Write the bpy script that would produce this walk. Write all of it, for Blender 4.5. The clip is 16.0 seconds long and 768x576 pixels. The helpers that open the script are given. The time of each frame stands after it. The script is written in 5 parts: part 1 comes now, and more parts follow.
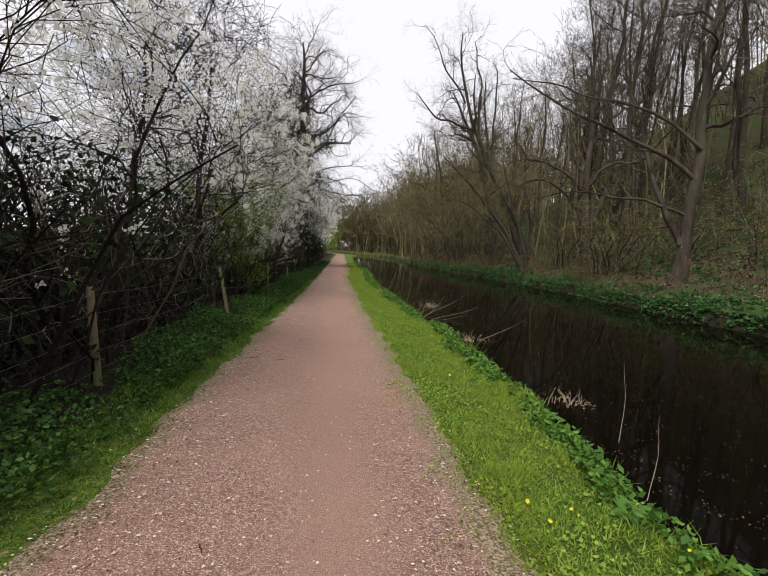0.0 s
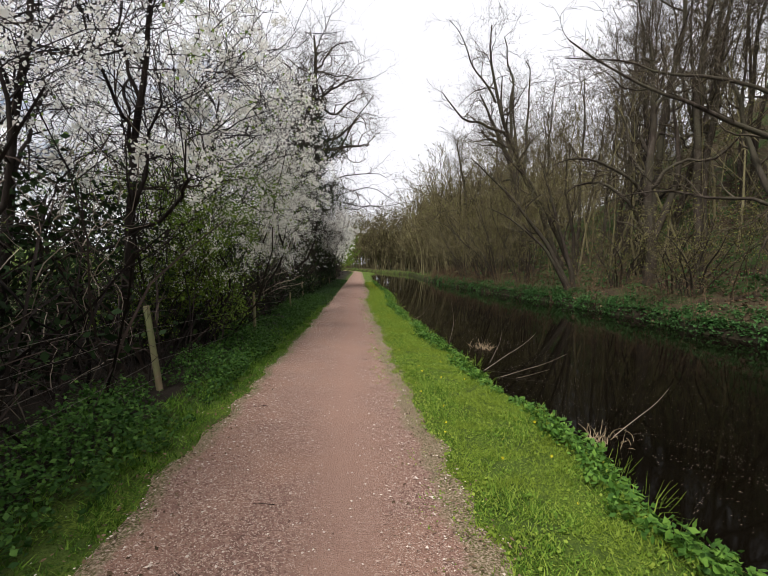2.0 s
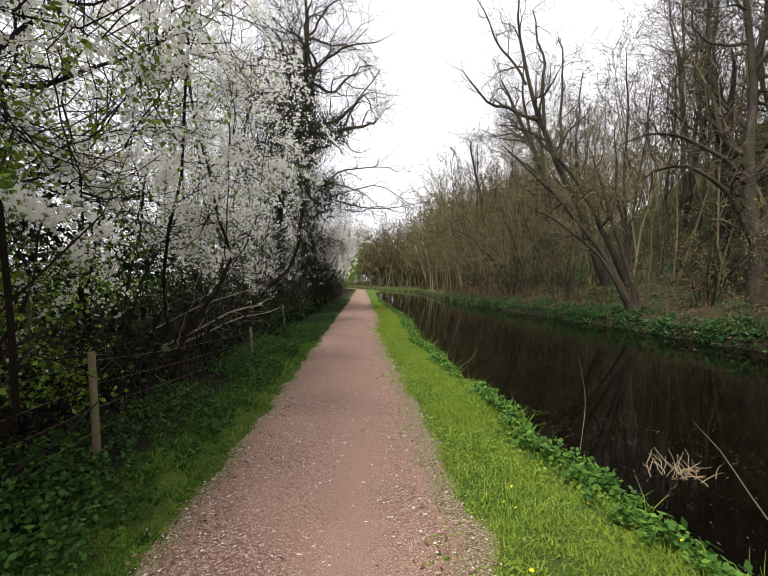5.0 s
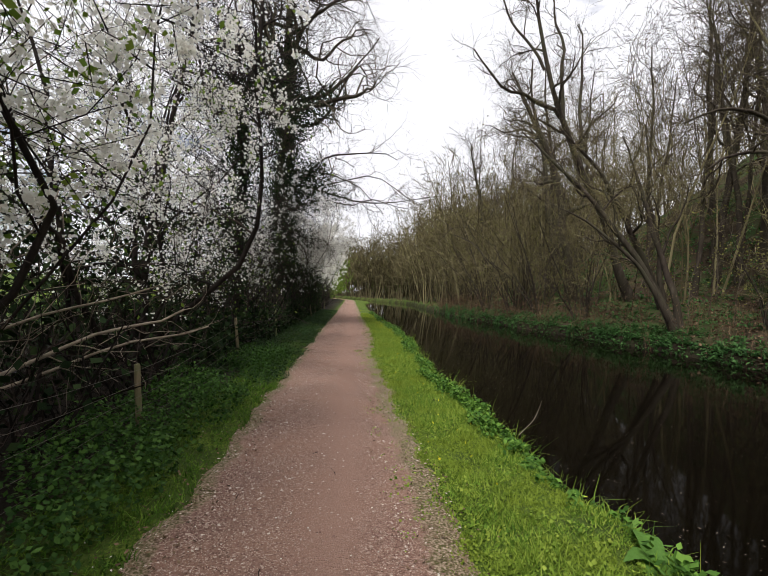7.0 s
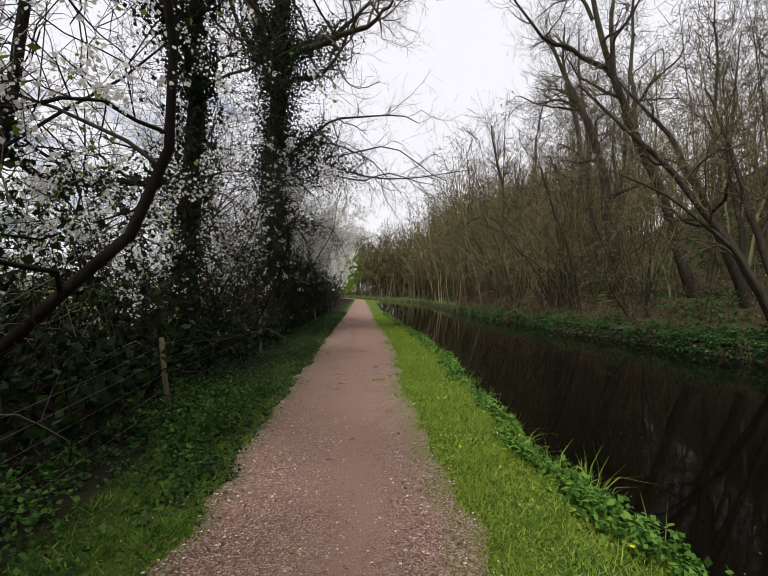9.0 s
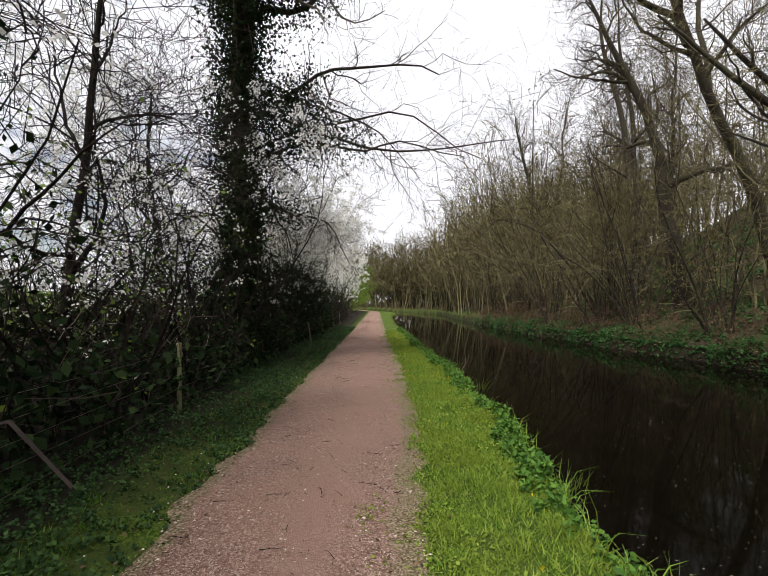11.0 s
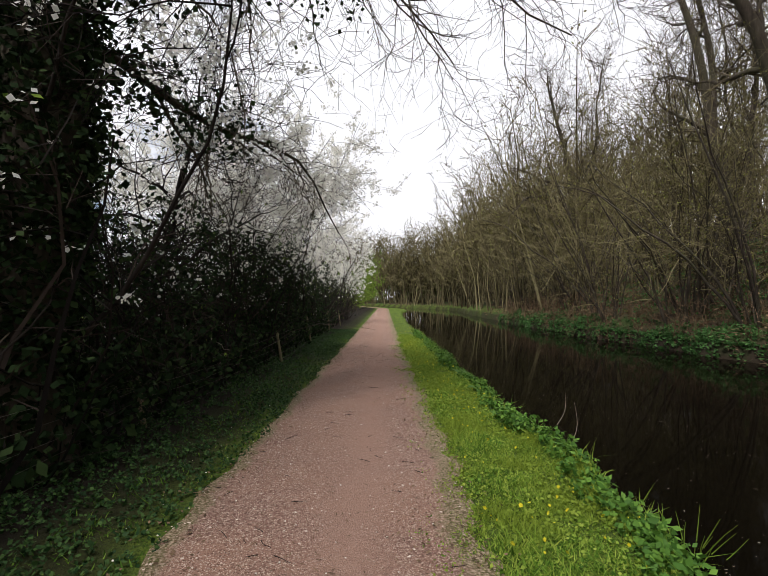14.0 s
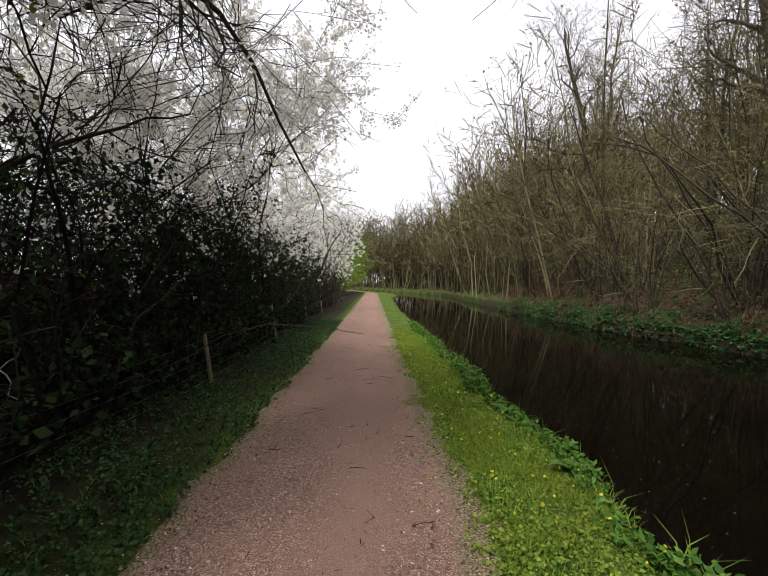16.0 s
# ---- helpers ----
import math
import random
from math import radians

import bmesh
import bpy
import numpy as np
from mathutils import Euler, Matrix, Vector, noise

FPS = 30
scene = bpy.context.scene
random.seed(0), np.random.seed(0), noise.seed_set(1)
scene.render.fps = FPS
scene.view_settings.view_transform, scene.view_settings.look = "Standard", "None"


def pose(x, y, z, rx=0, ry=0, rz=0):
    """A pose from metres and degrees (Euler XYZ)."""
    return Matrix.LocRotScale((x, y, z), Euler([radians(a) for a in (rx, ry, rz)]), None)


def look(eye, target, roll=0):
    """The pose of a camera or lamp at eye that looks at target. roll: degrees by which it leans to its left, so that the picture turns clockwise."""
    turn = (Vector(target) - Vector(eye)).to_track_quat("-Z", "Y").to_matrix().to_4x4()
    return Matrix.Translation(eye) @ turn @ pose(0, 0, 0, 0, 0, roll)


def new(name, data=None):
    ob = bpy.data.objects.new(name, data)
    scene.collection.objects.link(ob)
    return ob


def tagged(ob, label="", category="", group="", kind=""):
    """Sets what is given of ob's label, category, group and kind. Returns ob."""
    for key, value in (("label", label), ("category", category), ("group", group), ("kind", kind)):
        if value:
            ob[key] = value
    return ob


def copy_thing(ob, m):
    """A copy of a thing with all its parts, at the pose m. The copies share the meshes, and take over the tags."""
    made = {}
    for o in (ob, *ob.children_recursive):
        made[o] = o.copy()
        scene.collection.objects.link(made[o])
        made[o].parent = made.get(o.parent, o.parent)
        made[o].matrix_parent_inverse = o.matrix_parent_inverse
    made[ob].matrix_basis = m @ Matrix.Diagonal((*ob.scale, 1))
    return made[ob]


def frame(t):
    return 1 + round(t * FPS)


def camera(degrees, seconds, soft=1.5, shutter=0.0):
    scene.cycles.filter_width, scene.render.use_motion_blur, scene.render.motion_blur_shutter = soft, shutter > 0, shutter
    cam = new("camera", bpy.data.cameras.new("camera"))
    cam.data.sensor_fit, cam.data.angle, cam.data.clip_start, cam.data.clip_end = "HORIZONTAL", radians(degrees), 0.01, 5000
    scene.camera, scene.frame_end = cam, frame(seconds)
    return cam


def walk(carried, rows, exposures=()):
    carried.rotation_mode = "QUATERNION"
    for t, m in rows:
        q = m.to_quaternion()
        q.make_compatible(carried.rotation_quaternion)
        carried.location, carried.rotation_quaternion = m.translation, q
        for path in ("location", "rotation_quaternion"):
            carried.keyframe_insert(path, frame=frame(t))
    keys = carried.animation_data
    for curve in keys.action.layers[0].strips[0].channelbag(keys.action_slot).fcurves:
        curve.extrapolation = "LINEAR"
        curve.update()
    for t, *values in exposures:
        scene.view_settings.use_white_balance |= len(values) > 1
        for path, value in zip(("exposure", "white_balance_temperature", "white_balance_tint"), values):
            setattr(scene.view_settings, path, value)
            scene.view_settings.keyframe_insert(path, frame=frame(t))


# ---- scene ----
cam = camera(81.0, 16.0, soft=0.85)
METRES, EYE, TILT, LEAN, TURN = 30.2, 1.45, 0.0, 0.0, -5.7
ROWS = [
    (0.0, 0.0, 0.0, 0.0, 0.33, -4.85, -3.86),
    (0.5, -0.0029, 0.0309, 0.0008, 1.32, -4.7, -3.55),
    (1.0, -0.0064, 0.0658, 0.0007, 1.96, -4.42, -3.63),
    (1.5, -0.0095, 0.0964, 0.0017, 2.37, -3.41, -3.52),
    (2.0, -0.0128, 0.1304, 0.0016, 2.56, -2.85, -3.09),
    (2.5, -0.0171, 0.1617, 0.0014, 2.92, -3.32, -3.4),
    (3.0, -0.0227, 0.195, 0.0011, 2.74, -2.96, -4.32),
    (3.5, -0.0254, 0.2254, 0.0007, 2.67, -3.16, -4.13),
    (4.0, -0.0287, 0.2585, 0.0002, 2.48, -3.59, -4.25),
    (4.5, -0.0315, 0.2868, -0.0001, 3.08, -3.2, -3.63),
    (5.0, -0.0357, 0.3186, -0.001, 2.9, -0.68, -2.34),
    (7.5, -0.053, 0.4742, -0.005, 1.27, 0.91, -3.74),
    (8.0, -0.0573, 0.5059, -0.0052, 1.04, 0.93, -3.46),
    (8.5, -0.0604, 0.5353, -0.006, 1.51, 0.82, -2.56),
    (9.0, -0.064, 0.5666, -0.0055, 2.72, 0.66, -2.89),
    (11.5, -0.0682, 0.729, -0.0046, 5.39, 2.15, -1.66),
    (12.0, -0.0719, 0.761, -0.0045, 5.65, 2.1, -0.91),
    (12.5, -0.0741, 0.7909, -0.0046, 5.01, 1.9, -0.57),
    (13.0, -0.0773, 0.8211, -0.0046, 5.48, 1.49, -0.76),
    (13.5, -0.0806, 0.8487, -0.0046, 5.68, 1.46, -0.98),
    (14.0, -0.0845, 0.878, -0.0048, 5.82, 1.46, -1.38),
    (14.5, -0.0882, 0.9067, -0.0048, 5.12, 1.3, -1.76),
    (15.0, -0.0924, 0.9362, -0.0052, 5.34, 1.04, -1.88),
    (15.5, -0.0954, 0.9653, -0.0054, 5.13, 0.35, -2.43),
    (16.0, -0.099, 0.9941, -0.0046, 4.35, -0.55, -2.28),
]
walk(cam, [(t, pose(0, 0, EYE, TILT, LEAN, TURN) @ pose(METRES * x, METRES * y, METRES * z, 90 + pitch, roll, yaw)) for t, x, y, z, yaw, pitch, roll in ROWS],
     exposures=[(t, stops, 6350, 13.0) for t, stops in ((0.0, -0.08), (1.0, 0.03), (2.5, 0.0), (4.0, 0.03), (5.0, 0.3), (7.5, -0.04), (9.0, -0.14), (11.5, 0.1), (14.0, 0.06), (15.4, -0.12), (16.0, 0.12))])

# world: high bright cloud with a few blue gaps, weak wide sun
world = bpy.data.worlds.new("sky_world")
scene.world = world
world.use_nodes = True
wn, wl = world.node_tree.nodes, world.node_tree.links
wn.clear()
w_out = wn.new("ShaderNodeOutputWorld")
w_bg = wn.new("ShaderNodeBackground")
w_sky = wn.new("ShaderNodeTexSky")
w_sky.sky_type = "NISHITA"
w_sky.sun_disc = False
SUN_ELEVATION, SUN_AZIMUTH = 54.0, -150.0
w_sky.sun_elevation, w_sky.sun_rotation = radians(SUN_ELEVATION), radians(SUN_AZIMUTH)
w_co = wn.new("ShaderNodeTexCoord")
w_map = wn.new("ShaderNodeMapping")
w_map.inputs["Scale"].default_value = (1.0, 1.0, 2.6)
w_noise = wn.new("ShaderNodeTexNoise")
w_noise.inputs["Scale"].default_value = 2.3
w_noise.inputs["Detail"].default_value = 7.0
w_noise.inputs["Roughness"].default_value = 0.58
w_ramp = wn.new("ShaderNodeValToRGB")
w_ramp.color_ramp.elements[0].position, w_ramp.color_ramp.elements[1].position = 0.30, 0.40
w_mix = wn.new("ShaderNodeMix")
w_mix.data_type = "RGBA"
w_mix.inputs["B"].default_value = (12.2, 12.2, 12.4, 1)
wl.new(w_co.outputs["Generated"], w_map.inputs["Vector"])
wl.new(w_map.outputs["Vector"], w_noise.inputs["Vector"])
w_sep = wn.new("ShaderNodeSeparateXYZ")
w_front = wn.new("ShaderNodeMath")  # the cloud sheet thins towards the west
w_front.operation = "MULTIPLY_ADD"
w_front.inputs[1].default_value = 0.16
wl.new(w_co.outputs["Generated"], w_sep.inputs["Vector"])
wl.new(w_sep.outputs["X"], w_front.inputs[0])
wl.new(w_noise.outputs["Fac"], w_front.inputs[2])
wl.new(w_front.outputs["Value"], w_ramp.inputs["Fac"])
wl.new(w_ramp.outputs["Color"], w_mix.inputs["Factor"])
wl.new(w_sky.outputs["Color"], w_mix.inputs["A"])
wl.new(w_mix.outputs["Result"], w_bg.inputs["Color"])
w_bg.inputs["Strength"].default_value = 0.085
wl.new(w_bg.outputs["Background"], w_out.inputs["Surface"])
sun = new("sun", bpy.data.lights.new("sun", "SUN"))
sun.data.energy, sun.data.angle, sun.data.color = 3.7, radians(12), (1.0, 0.97, 0.92)
sd = Vector((math.sin(radians(SUN_AZIMUTH)) * math.cos(radians(SUN_ELEVATION)),
             math.cos(radians(SUN_AZIMUTH)) * math.cos(radians(SUN_ELEVATION)), math.sin(radians(SUN_ELEVATION))))
sun.matrix_world = look(sd * 60, (0, 0, 0))


# ---- materials ----
def surface(name, stops, scale=6.0, rough=0.9, bump=0.3, bump_scale=None, random="", random_amount=0.5, translucent=0.0,
            stretch=(1, 1, 1), big=None, big_scale=0.35, spec=0.1):
    """Procedural surface: a colour ramp over noise, an optional second broad tint, a random shift per leaf or per object, relief."""
    m = bpy.data.materials.new(name)
    m.use_nodes = True
    n, l = m.node_tree.nodes, m.node_tree.links
    b = n["Principled BSDF"]
    b.inputs["Roughness"].default_value = rough
    b.inputs["Specular IOR Level"].default_value = spec
    co = n.new("ShaderNodeTexCoord")
    mp = n.new("ShaderNodeMapping")
    mp.inputs["Scale"].default_value = stretch
    l.new(co.outputs["Object"], mp.inputs["Vector"])
    tx = n.new("ShaderNodeTexNoise")
    tx.inputs["Scale"].default_value = scale
    tx.inputs["Detail"].default_value = 5.0
    tx.inputs["Roughness"].default_value = 0.65
    l.new(mp.outputs["Vector"], tx.inputs["Vector"])
    fac = tx.outputs["Fac"]
    if random:
        src = n.new("ShaderNodeNewGeometry").outputs["Random Per Island"] if random == "island" else n.new("ShaderNodeObjectInfo").outputs["Random"]
        mx = n.new("ShaderNodeMix")
        mx.inputs["Factor"].default_value = random_amount
        l.new(fac, mx.inputs["A"])
        l.new(src, mx.inputs["B"])
        fac = mx.outputs["Result"]
    rp = n.new("ShaderNodeValToRGB")
    el = rp.color_ramp.elements
    while len(el) < len(stops):
        el.new(0.5)
    for e, (p, c) in zip(el, stops):
        e.position, e.color = p, (*c, 1)
    l.new(fac, rp.inputs["Fac"])
    col = rp.outputs["Color"]
    if big:
        t2 = n.new("ShaderNodeTexNoise")
        t2.inputs["Scale"].default_value = big_scale
        t2.inputs["Detail"].default_value = 4.0
        l.new(co.outputs["Object"], t2.inputs["Vector"])
        r2 = n.new("ShaderNodeValToRGB")
        r2.color_ramp.elements[0].position, r2.color_ramp.elements[1].position = 0.42, 0.62
        l.new(t2.outputs["Fac"], r2.inputs["Fac"])
        m2 = n.new("ShaderNodeMix")
        m2.data_type = "RGBA"
        l.new(r2.outputs["Color"], m2.inputs["Factor"])
        l.new(col, m2.inputs["A"])
        m2.inputs["B"].default_value = (*big, 1)
        col = m2.outputs["Result"]
    l.new(col, b.inputs["Base Color"])
    if bump:
        bt = n.new("ShaderNodeTexNoise")
        bt.inputs["Scale"].default_value = bump_scale or scale * 4
        bt.inputs["Detail"].default_value = 6.0
        l.new(mp.outputs["Vector"], bt.inputs["Vector"])
        bp = n.new("ShaderNodeBump")
        bp.inputs["Strength"].default_value = bump
        bp.inputs["Distance"].default_value = 0.02
        l.new(bt.outputs["Fac"], bp.inputs["Height"])
        l.new(bp.outputs["Normal"], b.inputs["Normal"])
    if translucent:
        tr = n.new("ShaderNodeBsdfTranslucent")
        l.new(col, tr.inputs["Color"])
        ms = n.new("ShaderNodeMixShader")
        ms.inputs["Fac"].default_value = translucent
        l.new(b.outputs["BSDF"], ms.inputs[1])
        l.new(tr.outputs["BSDF"], ms.inputs[2])
        l.new(ms.outputs["Shader"], n["Material Output"].inputs["Surface"])
    return m


M_BARK = surface("bark_grey_brown", [(0.3, (0.024, 0.018, 0.014)), (0.55, (0.055, 0.043, 0.033)), (0.75, (0.12, 0.1, 0.078))], 5, 0.95, 0.9, 16, stretch=(1, 1, 0.25), big=(0.062, 0.056, 0.036), big_scale=0.6)
M_BARK_DARK = surface("bark_dark", [(0.3, (0.01, 0.008, 0.007)), (0.6, (0.028, 0.022, 0.018)), (0.8, (0.06, 0.05, 0.04))], 6, 0.95, 0.8, 20, stretch=(1, 1, 0.3))
M_TWIG = surface("twigs_brown", [(0.25, (0.042, 0.032, 0.019)), (0.55, (0.088, 0.071, 0.05)), (0.8, (0.155, 0.132, 0.092))], 3, 0.9, 0, random="island", random_amount=0.6)
M_TWIG_OLIVE = surface("twigs_olive", [(0.2, (0.04, 0.031, 0.015)), (0.5, (0.128, 0.108, 0.056)), (0.8, (0.24, 0.21, 0.108))], 2, 0.9, 0, random="island", random_amount=0.6)
M_TWIG_DARK = surface("twigs_dark", [(0.25, (0.01, 0.008, 0.007)), (0.6, (0.026, 0.02, 0.017)), (0.9, (0.085, 0.062, 0.05))], 3, 0.9, 0, random="island", random_amount=0.6)
M_DEADWOOD = surface("dead_wood_pale", [(0.3, (0.14, 0.11, 0.08)), (0.7, (0.32, 0.265, 0.2))], 8, 0.9, 0.4, stretch=(1, 1, 0.3))
M_BLOSSOM = surface("blossom_white", [(0.0, (0.72, 0.68, 0.6)), (0.35, (0.88, 0.86, 0.79)), (1.0, (0.93, 0.92, 0.87))], 9, 0.8, 0, random="island", random_amount=0.7, translucent=0.5)
M_LEAF_YOUNG = surface("leaf_young_green", [(0.1, (0.075, 0.14, 0.018)), (0.5, (0.15, 0.24, 0.03)), (0.9, (0.25, 0.33, 0.055))], 4, 0.6, 0, random="island", random_amount=0.7, translucent=0.35)
M_LEAF_OLIVE = surface("leaf_bud_olive", [(0.1, (0.09, 0.075, 0.02)), (0.5, (0.165, 0.16, 0.045)), (0.9, (0.26, 0.27, 0.075))], 4, 0.7, 0, random="island", random_amount=0.7, translucent=0.3)
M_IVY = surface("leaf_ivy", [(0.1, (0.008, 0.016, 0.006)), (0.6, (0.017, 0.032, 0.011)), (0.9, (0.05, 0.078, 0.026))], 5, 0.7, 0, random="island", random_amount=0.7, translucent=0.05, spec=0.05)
# herb leaves at the fence foot, colours darkened for the hedge's shade
M_NETTLE_SHADED = surface("leaf_herb_shaded", [(0.1, (0.016, 0.045, 0.009)), (0.5, (0.033, 0.08, 0.014)), (0.9, (0.085, 0.165, 0.03))], 5, 0.55, 0, random="island", random_amount=0.7, translucent=0.25)
# brighter leaf colours for herbs on the open bank
M_BANKLEAF = surface("leaf_bank_herb", [(0.1, (0.035, 0.09, 0.015)), (0.5, (0.075, 0.165, 0.025)), (0.9, (0.16, 0.29, 0.045))], 5, 0.55, 0, random="island", random_amount=0.7, translucent=0.25)
M_DOCK = surface("leaf_dock", [(0.2, (0.045, 0.1, 0.02)), (0.5, (0.075, 0.16, 0.028)), (0.9, (0.12, 0.23, 0.045))], 12, 0.5, 0.5, 60, random="island", random_amount=0.5, translucent=0.2)
M_GRASS = surface("grass_blades", [(0.15, (0.05, 0.115, 0.014)), (0.46, (0.165, 0.285, 0.034)), (0.85, (0.37, 0.45, 0.075))], 1.5, 0.6, 0, random="island", random_amount=0.75, translucent=0.35, big=(0.21, 0.285, 0.035), big_scale=1.6)
# hedge-side grass: greener than the bank's, and darkened for the hedge's shade
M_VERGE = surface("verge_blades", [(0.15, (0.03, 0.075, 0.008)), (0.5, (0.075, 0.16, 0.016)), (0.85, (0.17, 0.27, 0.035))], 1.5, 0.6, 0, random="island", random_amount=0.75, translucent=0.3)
# ground ivy with the hedge's shade put into its leaf colours
M_LOWIVY_SHADED = surface("leaf_ground_ivy_shaded", [(0.1, (0.012, 0.034, 0.01)), (0.5, (0.028, 0.062, 0.018)), (0.9, (0.075, 0.135, 0.035))], 5, 0.55, 0, random="island", random_amount=0.7, translucent=0.15)
M_RAMSON = surface("leaf_ramson", [(0.1, (0.028, 0.075, 0.022)), (0.5, (0.055, 0.13, 0.035)), (0.9, (0.1, 0.21, 0.06))], 2, 0.5, 0, random="island", random_amount=0.6, translucent=0.25)
M_LITTER = surface("leaf_litter", [(0.1, (0.05, 0.034, 0.02)), (0.5, (0.13, 0.085, 0.05)), (0.9, (0.22, 0.15, 0.09))], 5, 0.9, 0, random="island", random_amount=0.7)
M_VINE = surface("dead_bine", [(0.2, (0.07, 0.055, 0.042)), (0.55, (0.15, 0.12, 0.092)), (0.85, (0.27, 0.225, 0.175))], 5, 0.9, 0, random="island", random_amount=0.7)
M_REED = surface("dead_reed_straw", [(0.1, (0.22, 0.16, 0.1)), (0.6, (0.42, 0.32, 0.2)), (0.9, (0.55, 0.46, 0.32))], 8, 0.8, 0, random="island", random_amount=0.6)
M_YELLOW = surface("petal_yellow", [(0.2, (0.6, 0.5, 0.02)), (0.8, (0.8, 0.72, 0.05))], 8, 0.6, 0, random="island", translucent=0.3)
M_STONE = surface("path_chippings", [(0.1, (0.13, 0.075, 0.056)), (0.4, (0.3, 0.19, 0.15)), (0.55, (0.45, 0.35, 0.28)), (0.85, (0.64, 0.56, 0.47))], 3, 0.9, 0, random="island", random_amount=0.75)
M_PETAL = surface("fallen_petals", [(0.2, (0.45, 0.4, 0.34)), (0.8, (0.72, 0.68, 0.6))], 8, 0.8, 0, random="island", translucent=0.2)
M_SCUM = surface("floating_bits", [(0.2, (0.1, 0.075, 0.05)), (0.6, (0.3, 0.24, 0.18)), (0.9, (0.5, 0.45, 0.38))], 8, 0.8, 0, random="island")
M_POST = surface("weathered_post", [(0.25, (0.09, 0.07, 0.042)), (0.55, (0.18, 0.14, 0.085)), (0.8, (0.27, 0.22, 0.14))], 9, 0.9, 0.6, 40, stretch=(1, 1, 0.12), big=(0.14, 0.15, 0.07), big_scale=2.0)
M_WIRE = surface("galvanised_wire", [(0.3, (0.09, 0.075, 0.06)), (0.7, (0.2, 0.175, 0.15))], 20, 0.6, 0)
M_WIRE.node_tree.nodes["Principled BSDF"].inputs["Metallic"].default_value = 0.3


def ground_material():
    """Turf on the towpath side, dark litter with moss and wild garlic on the wooded slope, mud under the water."""
    m = surface("turf_and_soil", [(0.3, (0.02, 0.036, 0.007)), (0.48, (0.07, 0.115, 0.014)), (0.62, (0.16, 0.21, 0.03))], 55, 0.95, 1.0, 90, big=(0.06, 0.09, 0.018), big_scale=2.2)
    n, l = m.node_tree.nodes, m.node_tree.links
    b = n["Principled BSDF"]
    turf = b.inputs["Base Color"].links[0].from_socket
    co = n.new("ShaderNodeTexCoord")
    t = n.new("ShaderNodeTexNoise")
    t.inputs["Scale"].default_value, t.inputs["Detail"].default_value = 0.45, 8.0
    t.inputs["Roughness"].default_value = 0.7
    l.new(co.outputs["Object"], t.inputs["Vector"])
    r = n.new("ShaderNodeValToRGB")
    for p, c in ((0.34, (0.03, 0.022, 0.014)), (0.47, (0.07, 0.052, 0.03)), (0.55, (0.045, 0.06, 0.02)), (0.68, (0.04, 0.09, 0.02))):
        e = r.color_ramp.elements.new(p)
        e.color = (*c, 1)
    r.color_ramp.elements.remove(r.color_ramp.elements[0])
    r.color_ramp.elements.remove(r.color_ramp.elements[-1])
    l.new(t.outputs["Fac"], r.inputs["Fac"])
    at = n.new("ShaderNodeAttribute")
    at.attribute_name = "wooded"
    mx = n.new("ShaderNodeMix")
    mx.data_type = "RGBA"
    l.new(at.outputs["Fac"], mx.inputs["Factor"])
    l.new(turf, mx.inputs["A"])
    l.new(r.outputs["Color"], mx.inputs["B"])
    # the thicket mask darkens the soil colour where the ground lies in shade
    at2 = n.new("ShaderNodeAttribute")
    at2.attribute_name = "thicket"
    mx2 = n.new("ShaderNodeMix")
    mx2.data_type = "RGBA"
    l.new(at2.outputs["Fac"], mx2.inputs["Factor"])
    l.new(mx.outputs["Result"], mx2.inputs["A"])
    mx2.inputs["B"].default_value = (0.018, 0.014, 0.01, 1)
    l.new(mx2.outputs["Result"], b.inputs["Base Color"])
    return m


